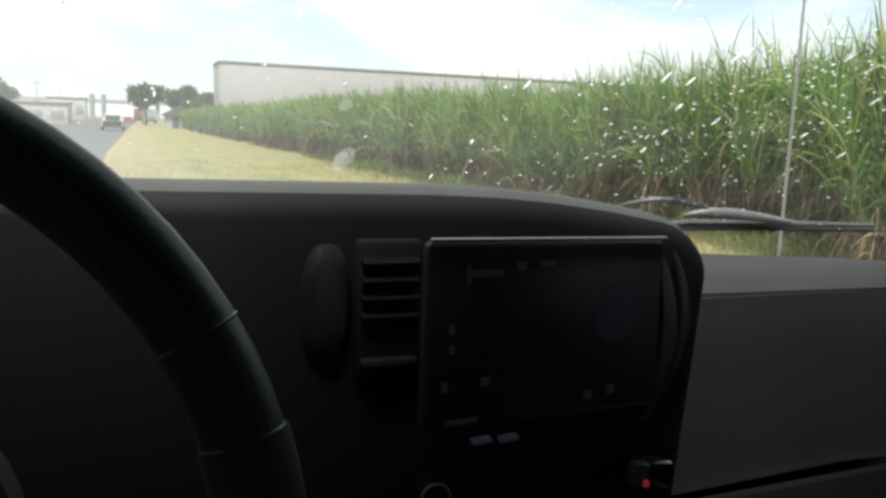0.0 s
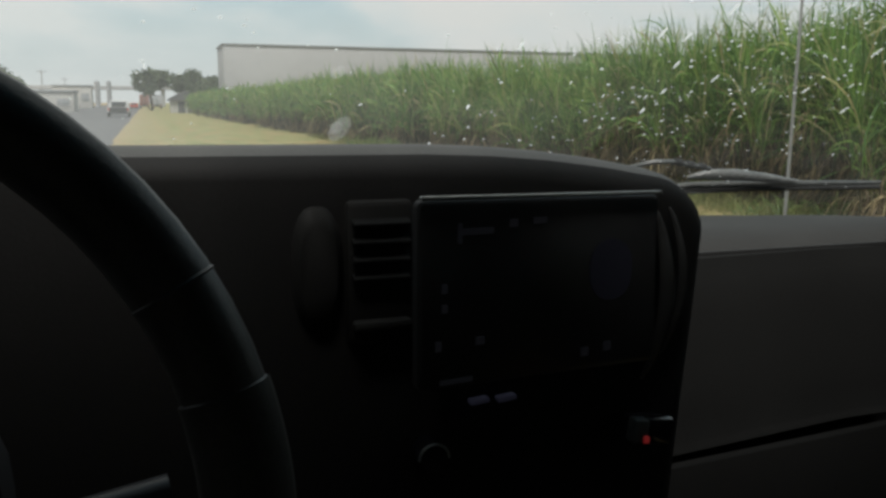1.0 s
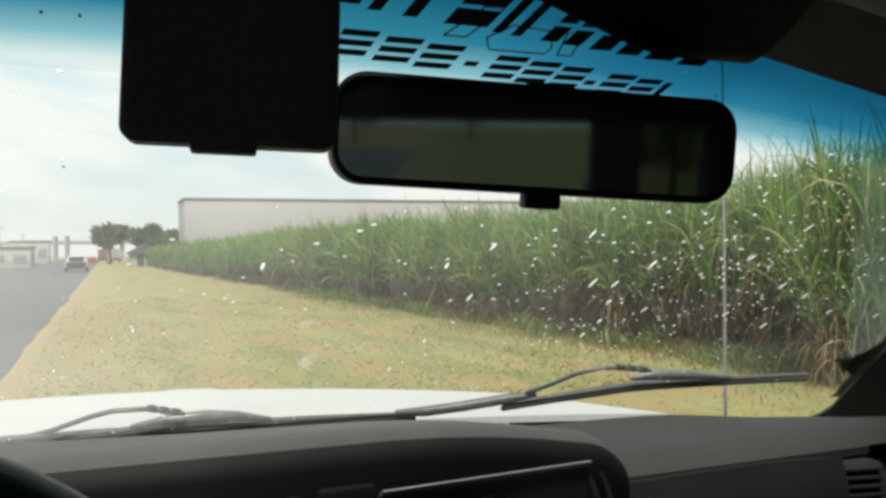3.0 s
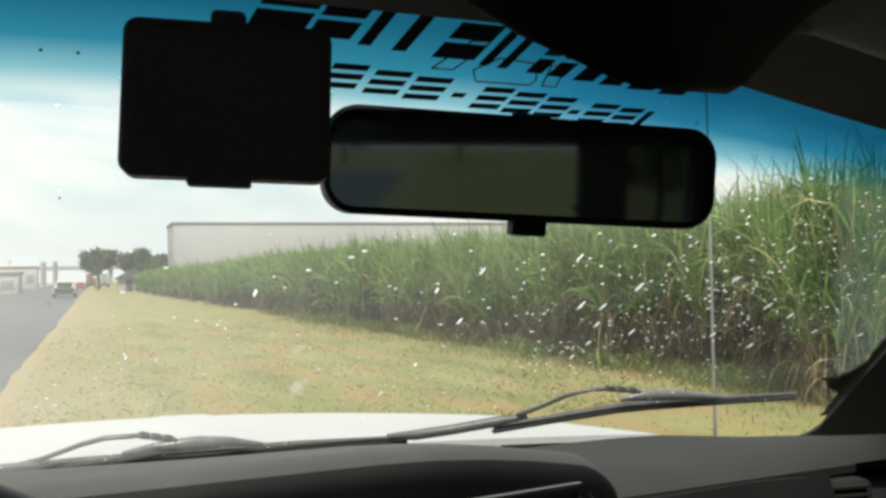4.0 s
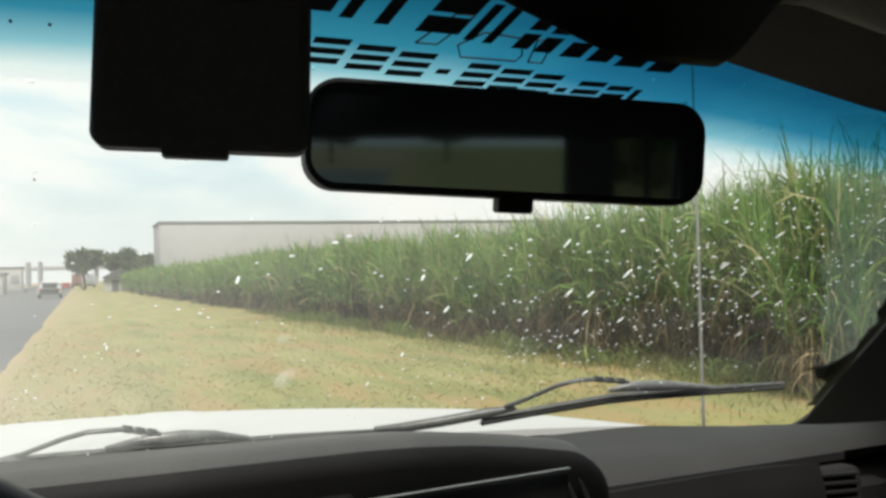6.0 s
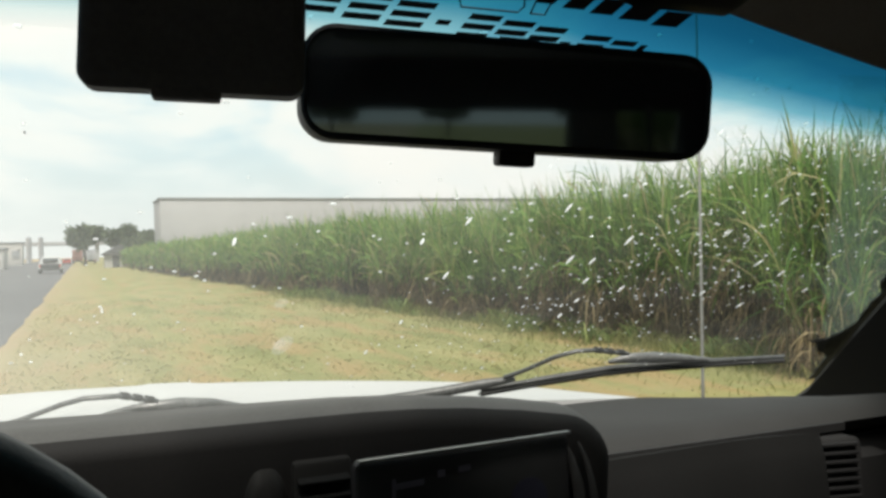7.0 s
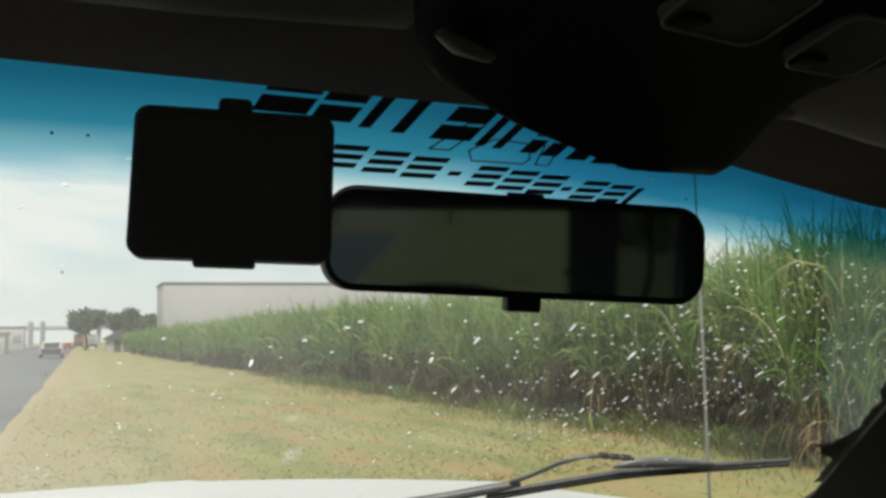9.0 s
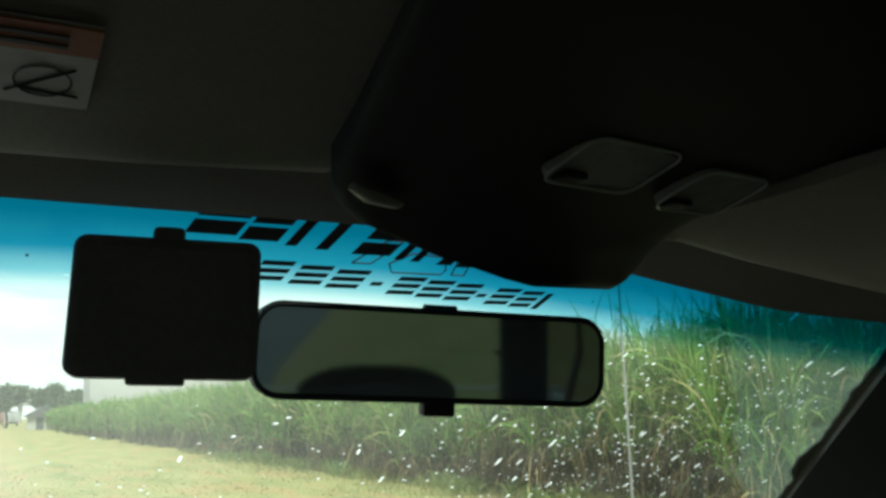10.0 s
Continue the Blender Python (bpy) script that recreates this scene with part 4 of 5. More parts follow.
def wiper(label, blade, arm, clip, bracket):
    """A wiper lying on the glass: flat driven bracket, bent arm rod with washer hose, blade frame, rubber lip and a wedge-shaped bridge."""
    w = thing("wiper", tuple(on_glass(*arm[0])), label, "wiper", "windshield wipers")
    part("blade_frame", tube([on_glass(x, z, 0.010) for x, z in blade], [0.0030] + [0.0050] * (len(blade) - 2) + [0.0028], 8, 0.9), "dull_metal", w)
    part("blade_rubber", tube([on_glass(x, z - 0.0022, 0.004) for x, z in blade], 0.0036, 6, 1.4), "rubber", w, "black rubber lip")
    part("tension_strip", tube([on_glass(x, z - 0.0055 - 0.004 * k * (3 - k), 0.006) for k, (x, z) in enumerate(blade[:4])], 0.0014, 6), "rubber", w, "thin sprung strip below the blade")
    part("wiper_arm", tube([on_glass(x, z, 0.014) for x, z in arm], [0.0050] + [0.0044] * (len(arm) - 1), 8, 0.8), "dull_metal", w)
    part("bracket", tube([on_glass(x, z, 0.010) for x, z in bracket], [0.005] + [0.0085] * (len(bracket) - 2) + [0.004], 10, 1.0), "dull_metal", w, "flat wet grey arm bracket")
    (x0, z0), (x1, z1) = arm[-2], arm[-1]
    for k in range(3):
        f, g = 0.32 * k + 0.04, 0.32 * k + 0.24
        part("hose_sleeve", tube([on_glass(x0 + (x1 - x0) * f, z0 + (z1 - z0) * f, 0.015), on_glass(x0 + (x1 - x0) * g, z0 + (z1 - z0) * g, 0.015)], 0.0050, 8), "rubber", w, "black washer hose sleeve")
    part("bridge_clip", tube([on_glass(x, z, 0.012) for x, z in clip], [0.003, 0.0085, 0.0095, 0.0075, 0.003], 10, 1.0), "wet_grey", w, "grey wet blade bridge")


wiper("wet grey wiper lying across the passenger's half", ((0.40, 1.4095), (0.50, 1.4255), (0.6088, 1.441), (0.7883, 1.4405), (0.9478, 1.4400)), ((0.4238, 1.4301), (0.4457, 1.4449), (0.4679, 1.4701), (0.493, 1.4797), (0.5234, 1.4792), (0.602, 1.4665)), ((0.585, 1.452), (0.615, 1.458), (0.665, 1.456), (0.72, 1.4505), (0.80, 1.4405)), ((0.215, 1.4085), (0.265, 1.4060), (0.3275, 1.4125), (0.3958, 1.4240), (0.44, 1.4310)))
wiper("wet grey wiper lying across the driver's half", ((-0.50, 1.4335), (-0.3519, 1.4294), (-0.1372, 1.4232), (0.06, 1.4140), (0.2515, 1.4040)), ((-0.36, 1.412), (-0.2908, 1.4314), (-0.240, 1.4545), (-0.2132, 1.4623), (-0.171, 1.4611), (-0.121, 1.4440)), ((-0.19, 1.4280), (-0.14, 1.4345), (-0.09, 1.4365), (-0.045, 1.4320), (0.01, 1.4180)), ((-0.55, 1.400), (-0.48, 1.403), (-0.42, 1.4075), (-0.35, 1.4150)))

# antenna on the passenger's fender
ant = part("antenna", tube([(0.876, 1.42, 1.18), (0.877, 1.415, 1.7), (0.875, 1.41, 2.12)], [0.0034, 0.0027, 0.0018], 8), "steel", truck, "thin steel radio antenna on the fender")
part("antenna_base", tube([(0.876, 1.42, 1.15), (0.876, 1.42, 1.22)], [0.022, 0.012], 12), "rubber", ant)

# pillars beside the windshield
for s in (-1, 1):
    def pillar_fn(u, v, s=s):
        z = 1.28 + 0.59 * v
        edge = glass_at(half_width(z) - 0.004, z, -0.006)
        end = Vector((1.0 - 0.16 * max(0.0, z - 1.30) / 0.55, 0.36, z))
        bend = Vector((edge.x + 0.05, edge.y - 0.16, z - 0.01))
        p = edge * (1 - u) ** 2 + bend * (2 * u * (1 - u)) + end * u * u
        return Vector((s * p.x, p.y, p.z))
    part("pillar_trim", grid(pillar_fn, 10, 20, 0.012), "pillar", truck, "dark plastic trim of the windshield pillar")
    def pillar_out(u, v, s=s):
        p = pillar_fn(0.25 + 0.75 * u, v)
        return Vector((p.x + s * (0.022 + 0.03 * u), p.y + 0.01, p.z + 0.012))
    part("pillar_skin", grid(pillar_out, 8, 12, 0.008), "paint", truck, "white outer skin of the windshield pillar")

# roof, headliner and header
part("roof", grid(lambda u, v: ((2 * u - 1) * 0.86, 0.50 - 1.75 * v, 1.93 + 0.04 * math.sin(u * math.pi) * math.sin(v * math.pi) - 0.06 * (1 - v) ** 6), 16, 12, 0.03), "paint", truck, "white painted roof")
part("headliner", grid(lambda u, v: ((2 * u - 1) * 0.85, 0.43 - 1.66 * v, 1.862 + 0.03 * math.sin(v * math.pi) - 0.10 * abs(2 * u - 1) ** 6 + 0.035 * min(1, v * 5)), 24, 12, 0.012), "liner", truck, "grey-brown cloth headliner")


def header_fn(u, v):
    x = (2 * u - 1) * 0.74
    z_low = 1.829 - 0.105 * max(0.0, x - 0.03) + 0.05 * max(0.0, x - 0.38) - 0.083 * max(0.0, -x - 0.3)
    low = glass_at(x, z_low, -0.006)
    high = Vector((x, 0.40, 1.866))
    p = low.lerp(high, v)
    return p


part("header_trim", grid(header_fn, 30, 6, 0.004), "liner", truck, "brown-grey trim above the windshield")
part("roof_edge", grid(lambda u, v: glass_at((2 * u - 1) * 0.78, (1.842 - 0.103 * max(0.0, (2 * u - 1) * 0.78) - 0.083 * max(0.0, -(2 * u - 1) * 0.78 - 0.3)) * (1 - v) + 1.915 * v, 0.012), 20, 4, 0.02), "paint", truck, "white roof edge above the glass")


def tilted(bm, amount, y0=0.337):
    """Leans a sheet so that its front edge hangs lower."""
    for v in bm.verts:
        v.co.z -= amount * (v.co.y - y0)
    return bm


def visor(x0, x1, label, dy=0.0, dz=0.0, slope=0.0, tilt=0.0):
    """A sun visor: a padded board with a rounded front edge."""
    secs = []
    for k in range(9):
        xx = x0 + (x1 - x0) * k / 8
        end = 0.4 if k in (0, 8) else (0.85 if k in (1, 7) else 1.0)
        ring = []
        for a in range(16):
            ang = a * math.tau / 16
            ring.append((xx, dy + 0.335 + 0.098 * math.copysign(abs(math.cos(ang)) ** 0.5, math.cos(ang)) * (0.9 + 0.1 * end), dz + slope * (xx - x0) + 1.833 + 0.010 * math.copysign(abs(math.sin(ang)) ** 0.6, math.sin(ang)) * end))
        secs.append(ring)
    t = thing("sun_visor", ((x0 + x1) / 2, 0.335 + dy, 1.833 + dz), label, "sun visor", "sun visors")
    part("board", tilted(loft(secs), tilt), "visor", t)
    y0, z0 = dy + 0.335, dz + 1.833
    part("hem", tube([(x0 + 0.03 + (x1 - x0 - 0.06) * k / 8, y0 - 0.099, z0 + slope * (0.03 + (x1 - x0 - 0.06) * k / 8)) for k in range(9)], 0.004, 8), "visor", t, "stitched hem along the edge")
    inner = x0 + 0.02 if x0 > 0 else x1 - 0.02
    part("hinge_clip", box((0.03, 0.022, 0.02), (inner, y0 + 0.085, z0 + slope * (inner - x0) + 0.006), 0.004), "liner", t, "plastic clip holding the visor")
    return t


VT = 0.09
vis = visor(-0.80, -0.105, "grey vinyl sun visor folded up, with a warning label", tilt=VT)
visor(0.108, 0.78, "grey vinyl sun visor folded up", 0.018, -0.020, -0.12)
lab = part("warning_label", tilted(box((0.10, 0.060, 0.0012), (-0.269, 0.331, 1.8222)), VT), "label", vis, "white and red warning label", False)
part("label_band", tilted(box((0.10, 0.018, 0.0012), (-0.269, 0.310, 1.8214)), VT), "label_red", lab, "", False)
for k in range(2):
    part("label_line", tilted(box((0.085, 0.0022, 0.001), (-0.271, 0.307 + 0.006 * k, 1.8206)), VT), "grey_ink", lab, "", False)
part("label_rule", tilted(box((0.0012, 0.040, 0.001), (-0.2495, 0.341, 1.8212)), VT), "grey_ink", lab, "", False)
part("label_sign", tilted(tube([(-0.2345 + 0.009 * math.cos(a * math.tau / 16), 0.341 + 0.0115 * math.sin(a * math.tau / 16), 1.8212) for a in range(17)], 0.00035, 4), VT), "grey_ink", lab, "crossed-out sign")
part("label_sign", tilted(tube([(-0.246, 0.351, 1.8212), (-0.225, 0.330, 1.8212)], 0.0005, 4), VT), "grey_ink", lab)
part("label_sign", tilted(tube([(-0.243, 0.347, 1.8212), (-0.223, 0.351, 1.8212)], 0.0004, 4), VT), "grey_ink", lab)

# overhead console
console = thing("overhead_console", (0.05, 0.2, 1.85), "black plastic overhead console with two reading lamps", "overhead console")
PLAN = ((0.492, 0.080, 0.106, 1.790), (0.486, 0.062, 0.113, 1.782), (0.478, 0.040, 0.117, 1.779), (0.468, 0.012, 0.119, 1.781), (0.456, -0.018, 0.1165, 1.7845), (0.443, -0.050, 0.112, 1.788),
        (0.430, -0.072, 0.107, 1.791), (0.416, -0.096, 0.103, 1.794), (0.402, -0.109, 0.101, 1.798), (0.385, -0.116, 0.102, 1.8015), (0.34, -0.122, 0.110, 1.811), (0.25, -0.137, 0.140, 1.822), (-0.25, -0.165, 0.235, 1.840))
part("body", loft([[((x0 + x1) / 2 + a * (x1 - x0), y, (low + 1.875) / 2 + b * (1.875 - low)) for a, b in rounded(1, 1, 0.13, 6)] for y, x0, x1, low in PLAN]), "console", console)
part("console_latch", tube([(-0.112, 0.370, 1.8025), (-0.102, 0.373, 1.7995), (-0.086, 0.380, 1.7985)], [0.003, 0.006, 0.004], 8, 0.5), "lens", console, "pale latch on the console's edge")
for lx, ly, rot, wide in ((-0.005, 0.327, 8, 0.057), (0.067, 0.341, 6, 0.048)):
    fm = Matrix.Translation((lx, ly, 1.811 - 0.21 * (ly - 0.34) - 0.0035)) @ Matrix.Rotation(radians(rot), 4, "Z") @ Matrix.Rotation(radians(166), 4, "X")
    lamp = part("reading_lamp", slab(rounded(wide, 0.040, 0.008, 4), fm, 0.014, 0.002), "lens", console, "clear ribbed reading lamp lens")
    part("lens_rim", tube([fm @ Vector((px, py, 0.0006)) for px, py in rounded(wide - 0.001, 0.039, 0.008, 4) + rounded(wide - 0.001, 0.039, 0.008, 4)[:1]], 0.0008, 5), "lens_glint", lamp, "pale rim put in for the highlight round the lens")
    part("lens_switch", box((0.014, 0.010, 0.003), fm @ Vector((-wide * 0.28, -0.012, 0.001)), 0.001, Matrix.Rotation(radians(rot), 4, "Z")), "console", lamp, "dark push switch")

# ---- dashboard ----
dash = thing("dashboard", (0.2, 1.1, 1.0), "dark grey dashboard with padded top, screen and vents", "dashboard")
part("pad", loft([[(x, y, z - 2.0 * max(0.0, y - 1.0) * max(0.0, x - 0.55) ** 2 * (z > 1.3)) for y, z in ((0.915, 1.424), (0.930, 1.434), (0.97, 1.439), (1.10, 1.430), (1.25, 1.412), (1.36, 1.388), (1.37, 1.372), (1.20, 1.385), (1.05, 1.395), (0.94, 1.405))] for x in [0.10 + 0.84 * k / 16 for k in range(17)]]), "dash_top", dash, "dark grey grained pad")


part("dash_body", loft([[(x, y, z - 2.0 * max(0.0, y - 1.0) * max(0.0, x - 0.55) ** 2 * (z > 1.3)) for y, z in ((0.935, 1.400), (1.05, 1.388), (1.35, 1.366), (1.35, 1.0), (0.93, 1.0))] for x in [0.10 + 0.84 * k / 8 for k in range(9)]]), "pillar", dash, "dark dashboard carcass below the pad")


def lower_fn(u, v):
    x = 0.16 + 0.438 * u
    prof = [(0.916, 1.4210), (0.903, 1.4180), (0.895, 1.385), (0.885, 1.305), (0.872, 1.233), (0.868, 1.2205)]
    k = min(len(prof) - 2, int(v * (len(prof) - 1)))
    f = v * (len(prof) - 1) - k
    y = prof[k][0] * (1 - f) + prof[k + 1][0] * f
    z = prof[k][1] * (1 - f) + prof[k + 1][1] * f
    return (x, y - 0.03 * max(0.0, u - 0.72) ** 2 * 10, z + 0.03 * u * v)


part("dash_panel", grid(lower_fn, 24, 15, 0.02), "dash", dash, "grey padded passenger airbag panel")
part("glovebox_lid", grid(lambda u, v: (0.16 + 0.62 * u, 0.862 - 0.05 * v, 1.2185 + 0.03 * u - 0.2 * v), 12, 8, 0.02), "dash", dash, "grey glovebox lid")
# Near-black strip set into the gap below the pad to stand for its shade.
part("seam_shade", box((0.48, 0.02, 0.010), (0.435, 0.9205, 1.4195)), "rubber", dash, "dark strip for the shade in the pad's seam", False)

# passenger vent
VF = plane_frame((0.640, 0.889, 1.362), (0.97, -0.22, 0.0), (-0.25, -0.96, 0.08))
vent = part("side_vent", slab(rounded(0.070, 0.100, 0.012, 4), VF, 0.03, 0.004), "pillar", dash, "black slatted side air vent")
for k in range(9):
    part("slat", box((0.050, 0.010, 0.0042), VF @ Vector((0, -0.042 + 0.0105 * k, 0.003)), 0.001, VF.to_3x3().to_4x4() @ Matrix.Rotation(radians(90), 4, "X")), "console", vent, "", False)
part("dash_end", loft([[(x, y + dy, z - dz) for y, z in ((0.899, 1.380), (0.918, 1.386), (1.30, 1.350), (1.30, 1.0), (0.892, 1.0))] for x, dy, dz in ((0.676, 0.0, 0.0), (0.74, 0.01, 0.004), (0.82, 0.06, 0.016), (0.95, 0.12, 0.04))]), "pillar", dash, "dark end of the dashboard by the door")

# centre and driver's bezel: a hooded shell round screen and vents
def bezel_ring(x0, x1, z0, z1, r, y):
    pts = [(x1, z0 + (z1 - r - z0) * k / 6) for k in range(6)]
    pts += [(x1 - r + r * math.cos(radians(a)), z1 - r + r * math.sin(radians(a))) for a in (0, 12, 25, 38, 52, 66, 78, 90)]
    for k in range(1, 21):
        pts.append((x1 - r + (x0 + r - x1 + r) * k / 20, z1 + 0.004 * (k / 20.0)))
    pts += [(x0 + r - r * math.sin(radians(a)), z1 + 0.004 - r + r * math.cos(radians(a))) for a in (15, 40, 65, 90)]
    pts.append((x0, z0))
    out = []
    for px, pz in pts:
        fall = 0.0110 * (max(0.0, px + 0.04) / 0.14) ** 2 * min(1.0, max(0.0, (pz - z1 + 0.16) / 0.16))
        tuck = 0.08 * max(0.0, 1.49 - pz) if px > 0.1 else 0.0
        lift = min(0.014, 0.028 * max(0.0, -px)) * min(1.0, max(0.0, (y - 0.74) / 0.12)) * min(1.0, max(0.0, (pz - z1 + 0.16) / 0.16))
        out.append((px - min(0.02, tuck), y, pz - fall + lift))
    return out


secs = [bezel_ring(-0.74, 0.158, 1.11, 1.527, 0.030, 0.684), bezel_ring(-0.745, 0.166, 1.105, 1.5355, 0.034, 0.6865), bezel_ring(-0.75, 0.173, 1.10, 1.5412, 0.037, 0.694), bezel_ring(-0.75, 0.178, 1.10, 1.5450, 0.039, 0.707), bezel_ring(-0.75, 0.181, 1.10, 1.5465, 0.041, 0.722),
        bezel_ring(-0.75, 0.184, 1.10, 1.5430, 0.043, 0.745), bezel_ring(-0.75, 0.190, 1.10, 1.5350, 0.046, 0.80), bezel_ring(-0.75, 0.200, 1.10, 1.509, 0.05, 0.92), bezel_ring(-0.75, 0.206, 1.10, 1.445, 0.05, 1.12), bezel_ring(-0.75, 0.21, 1.10, 1.385, 0.05, 1.30)]
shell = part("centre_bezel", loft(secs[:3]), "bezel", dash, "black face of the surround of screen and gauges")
part("bezel_hood", loft(secs[2:], False), "bezel_lit_top", dash, "grained hood over screen and gauges, paler as if lit from above")
# curved side trims by the screen
for dx, ww, lo in ((0.124, 0.0060, 1.385), (0.136, 0.0035, 1.40)):
    spine = []
    for k in range(17):
        f = k / 16
        bow = math.sin(f * math.pi) ** 0.8
        spine.append((dx + 0.010 * bow - 0.004 * f, 0.680 - 0.008 * bow, 1.505 + (lo - 1.505) * f))
    part("side_trim", tube(spine, [max(0.0006, ww * math.sin(math.pi * (0.04 + 0.92 * k / 16)) ** 0.7) for k in range(17)], 10, 0.7, (0, 1, 0)), "gloss_grey", dash, "glossy curved trim")

sc = plane_frame((0.0335, 0.656, 1.461), (0.174, 0.026, -0.0042), (0.1, -1, 0.05))
screen = part("touch_screen", slab(rounded(0.178, 0.112, 0.005, 3), sc, 0.009, 0.0015), "screen", dash, "dark touch screen head unit, glossy")
# Pale strip that paints the lit line along the screen's top edge.
part("screen_edge_glint", box((0.176, 0.004, 0.0022), (0.0335, 0.655, 1.5185), 0.0006, Matrix.Rotation(math.atan2(0.026, 0.174), 4, "Z") @ Matrix.Rotation(0.022, 4, "Y")), "trim", screen, "pale strip for the light on the screen's top edge")
for px, pz, w, h in ((-0.062, 0.036, 0.003, 0.012), (-0.05, 0.037, 0.022, 0.004), (-0.025, 0.041, 0.006, 0.005), (-0.006, 0.042, 0.01, 0.004), (-0.072, 0.004, 0.004, 0.006), (-0.072, -0.008, 0.004, 0.005), (-0.076, -0.03, 0.004, 0.006), (-0.048, -0.029, 0.006, 0.005), (-0.064, -0.052, 0.022, 0.003), (0.03, -0.044, 0.006, 0.006), (0.048, -0.042, 0.006, 0.006)):
    c = sc @ Vector((px, pz, 0.0008))
    part("screen_mark", box((w, 0.0006, h), c, 0, Matrix.Rotation(math.atan2(0.026, 0.174), 4, "Z")), "screen_mark", screen, "", False)
part("screen_dial", slab(rounded(0.034, 0.040, 0.0165, 6), sc @ Matrix.Translation((0.05, 0.008, 0.0006)), 0.0006), "screen_dial", screen, "dim blue round dial on the screen")

# vents left of the screen
cv = part("centre_vent", box((0.042, 0.02, 0.088), (-0.067, 0.688, 1.472), 0.004), "face", dash, "slatted centre air vent")
for k, dz in enumerate((1.503, 1.492, 1.481, 1.470)):
    part("slat", box((0.036, 0.010, 0.0035), (-0.067, 0.677, dz), 0.001, Matrix.Rotation(radians(20), 4, "X")), "dash", cv, "", False)
part("vent_wheel", box((0.036, 0.010, 0.006), (-0.067, 0.676, 1.4405), 0.002), "dash_top", cv, "ribbed vent thumbwheel")
part("stalk_shroud", loft([[(-0.105 + a * w, y, 1.476 + b * h) for a, b in rounded(1, 1, 0.4, 5)] for y, w, h in ((0.676, 0.022, 0.055), (0.681, 0.030, 0.072), (0.70, 0.034, 0.082))]), "face", dash, "rounded black trim piece")
for bx in (0.0, 0.019):
    part("button", box((0.013, 0.008, 0.0032), (bx - 0.003, 0.676, 1.3845), 0.001, Matrix.Rotation(radians(-6), 4, "Y")), "button_lamp", dash, "small lit button")
part("knob", tube([(-0.036, 0.695, 1.352), (-0.036, 0.668, 1.352)], [0.011, 0.009], 16), "gloss", dash, "round black knob")
part("knob_rim", tube([(-0.036 + 0.010 * math.cos(a * math.pi / 8), 0.667, 1.352 + 0.010 * math.sin(a * math.pi / 8)) for a in range(0, 9)], 0.0008, 5), "trim", dash)
sw = part("toggle_switch", box((0.034, 0.016, 0.020), (0.121, 0.672, 1.352), 0.003, Matrix.Rotation(radians(8), 4, "Y")), "gloss", dash, "glossy black switch with a red light")
part("switch_cap", box((0.012, 0.010, 0.017), (0.109, 0.664, 1.355), 0.002, Matrix.Rotation(radians(8), 4, "Y")), "wet_grey", sw, "grey switch rocker")
part("indicator", box((0.004, 0.003, 0.005), (0.1125, 0.6585, 1.3495), 0.001), "red_lamp", sw, "red indicator light")

# instrument cluster behind the wheel
cluster = part("gauge_panel", box((0.40, 0.02, 0.16), (-0.36, 0.70, 1.42), 0.01), "gloss", dash, "dark instrument cluster")
for gx in (-0.46, -0.36, -0.26):
    part("gauge_ring", tube([(gx + 0.045 * math.cos(a * math.tau / 24), 0.688, 1.425 + 0.045 * math.sin(a * math.tau / 24)) for a in range(25)], 0.002, 6), "rubber", cluster)

# ---- steering wheel ----
def ring_tube(c, right, up, radius, r, n=72, sides=14, a0=0, a1=360):
    pts = [Vector(c) + radius * (Vector(right) * math.cos(radians(a0 + (a1 - a0) * k / n)) + Vector(up) * math.sin(radians(a0 + (a1 - a0) * k / n))) for k in range(n + 1)]
    axis = Vector(right).cross(Vector(up))
    bm = bmesh.new()
    rings = []
    for k, p in enumerate(pts):
        out = (p - Vector(c)).normalized()
        rings.append([bm.verts.new(p + r * (out * math.cos(j * math.tau / sides) + axis * math.sin(j * math.tau / sides))) for j in range(sides)])
    for p, q in zip(rings, rings[1:]):
        for j in range(sides):
            bm.faces.new((p[j], p[(j + 1) % sides], q[(j + 1) % sides], q[j]))
    return bm


WC = Vector((-0.345, 0.475, 1.425))
WR, WU = Vector((1, 0, 0)), Vector((0, math.sin(radians(11)), math.cos(radians(11))))
WN = WR.cross(WU)
wheel = thing("steering_wheel", tuple(WC), "black leather-wrapped steering wheel with stitched seams", "steering wheel")
part("rim", ring_tube(WC, WR, WU, 0.176, 0.0155), "leather", wheel)
for a in (29, 16, -20, 151, 164):
    part("rim_seam", ring_tube(WC + 0.176 * (WR * math.cos(radians(a)) + WU * math.sin(radians(a))), (WR * math.cos(radians(a)) + WU * math.sin(radians(a))), WN, 0.0153, 0.0008, 20, 5), "black", wheel, "stitched seam")
part("wheel_grip", ring_tube(WC, WR, WU, 0.176, 0.0168, 24, 14, -18, 16), "leather", wheel, "thicker thumb grip")
part("wheel_grip", ring_tube(WC, WR, WU, 0.176, 0.0168, 24, 14, 161, 198), "leather", wheel, "thicker thumb grip")
hub = part("hub", slab(rounded(0.19, 0.15, 0.05, 6), plane_frame(WC - WU * 0.01 - WN * 0.005, WR, -WN if WN.y > 0 else WN), 0.05, 0.012), "black", wheel, "black horn pad")
for a in (-8, 188, -60, 240):
    d = WR * math.cos(radians(a)) + WU * math.sin(radians(a))
    part("spoke", tube([WC + d * 0.06, WC + d * 0.12, WC + d * 0.172], [0.022, 0.017, 0.014], 10, 0.45), "black", wheel)
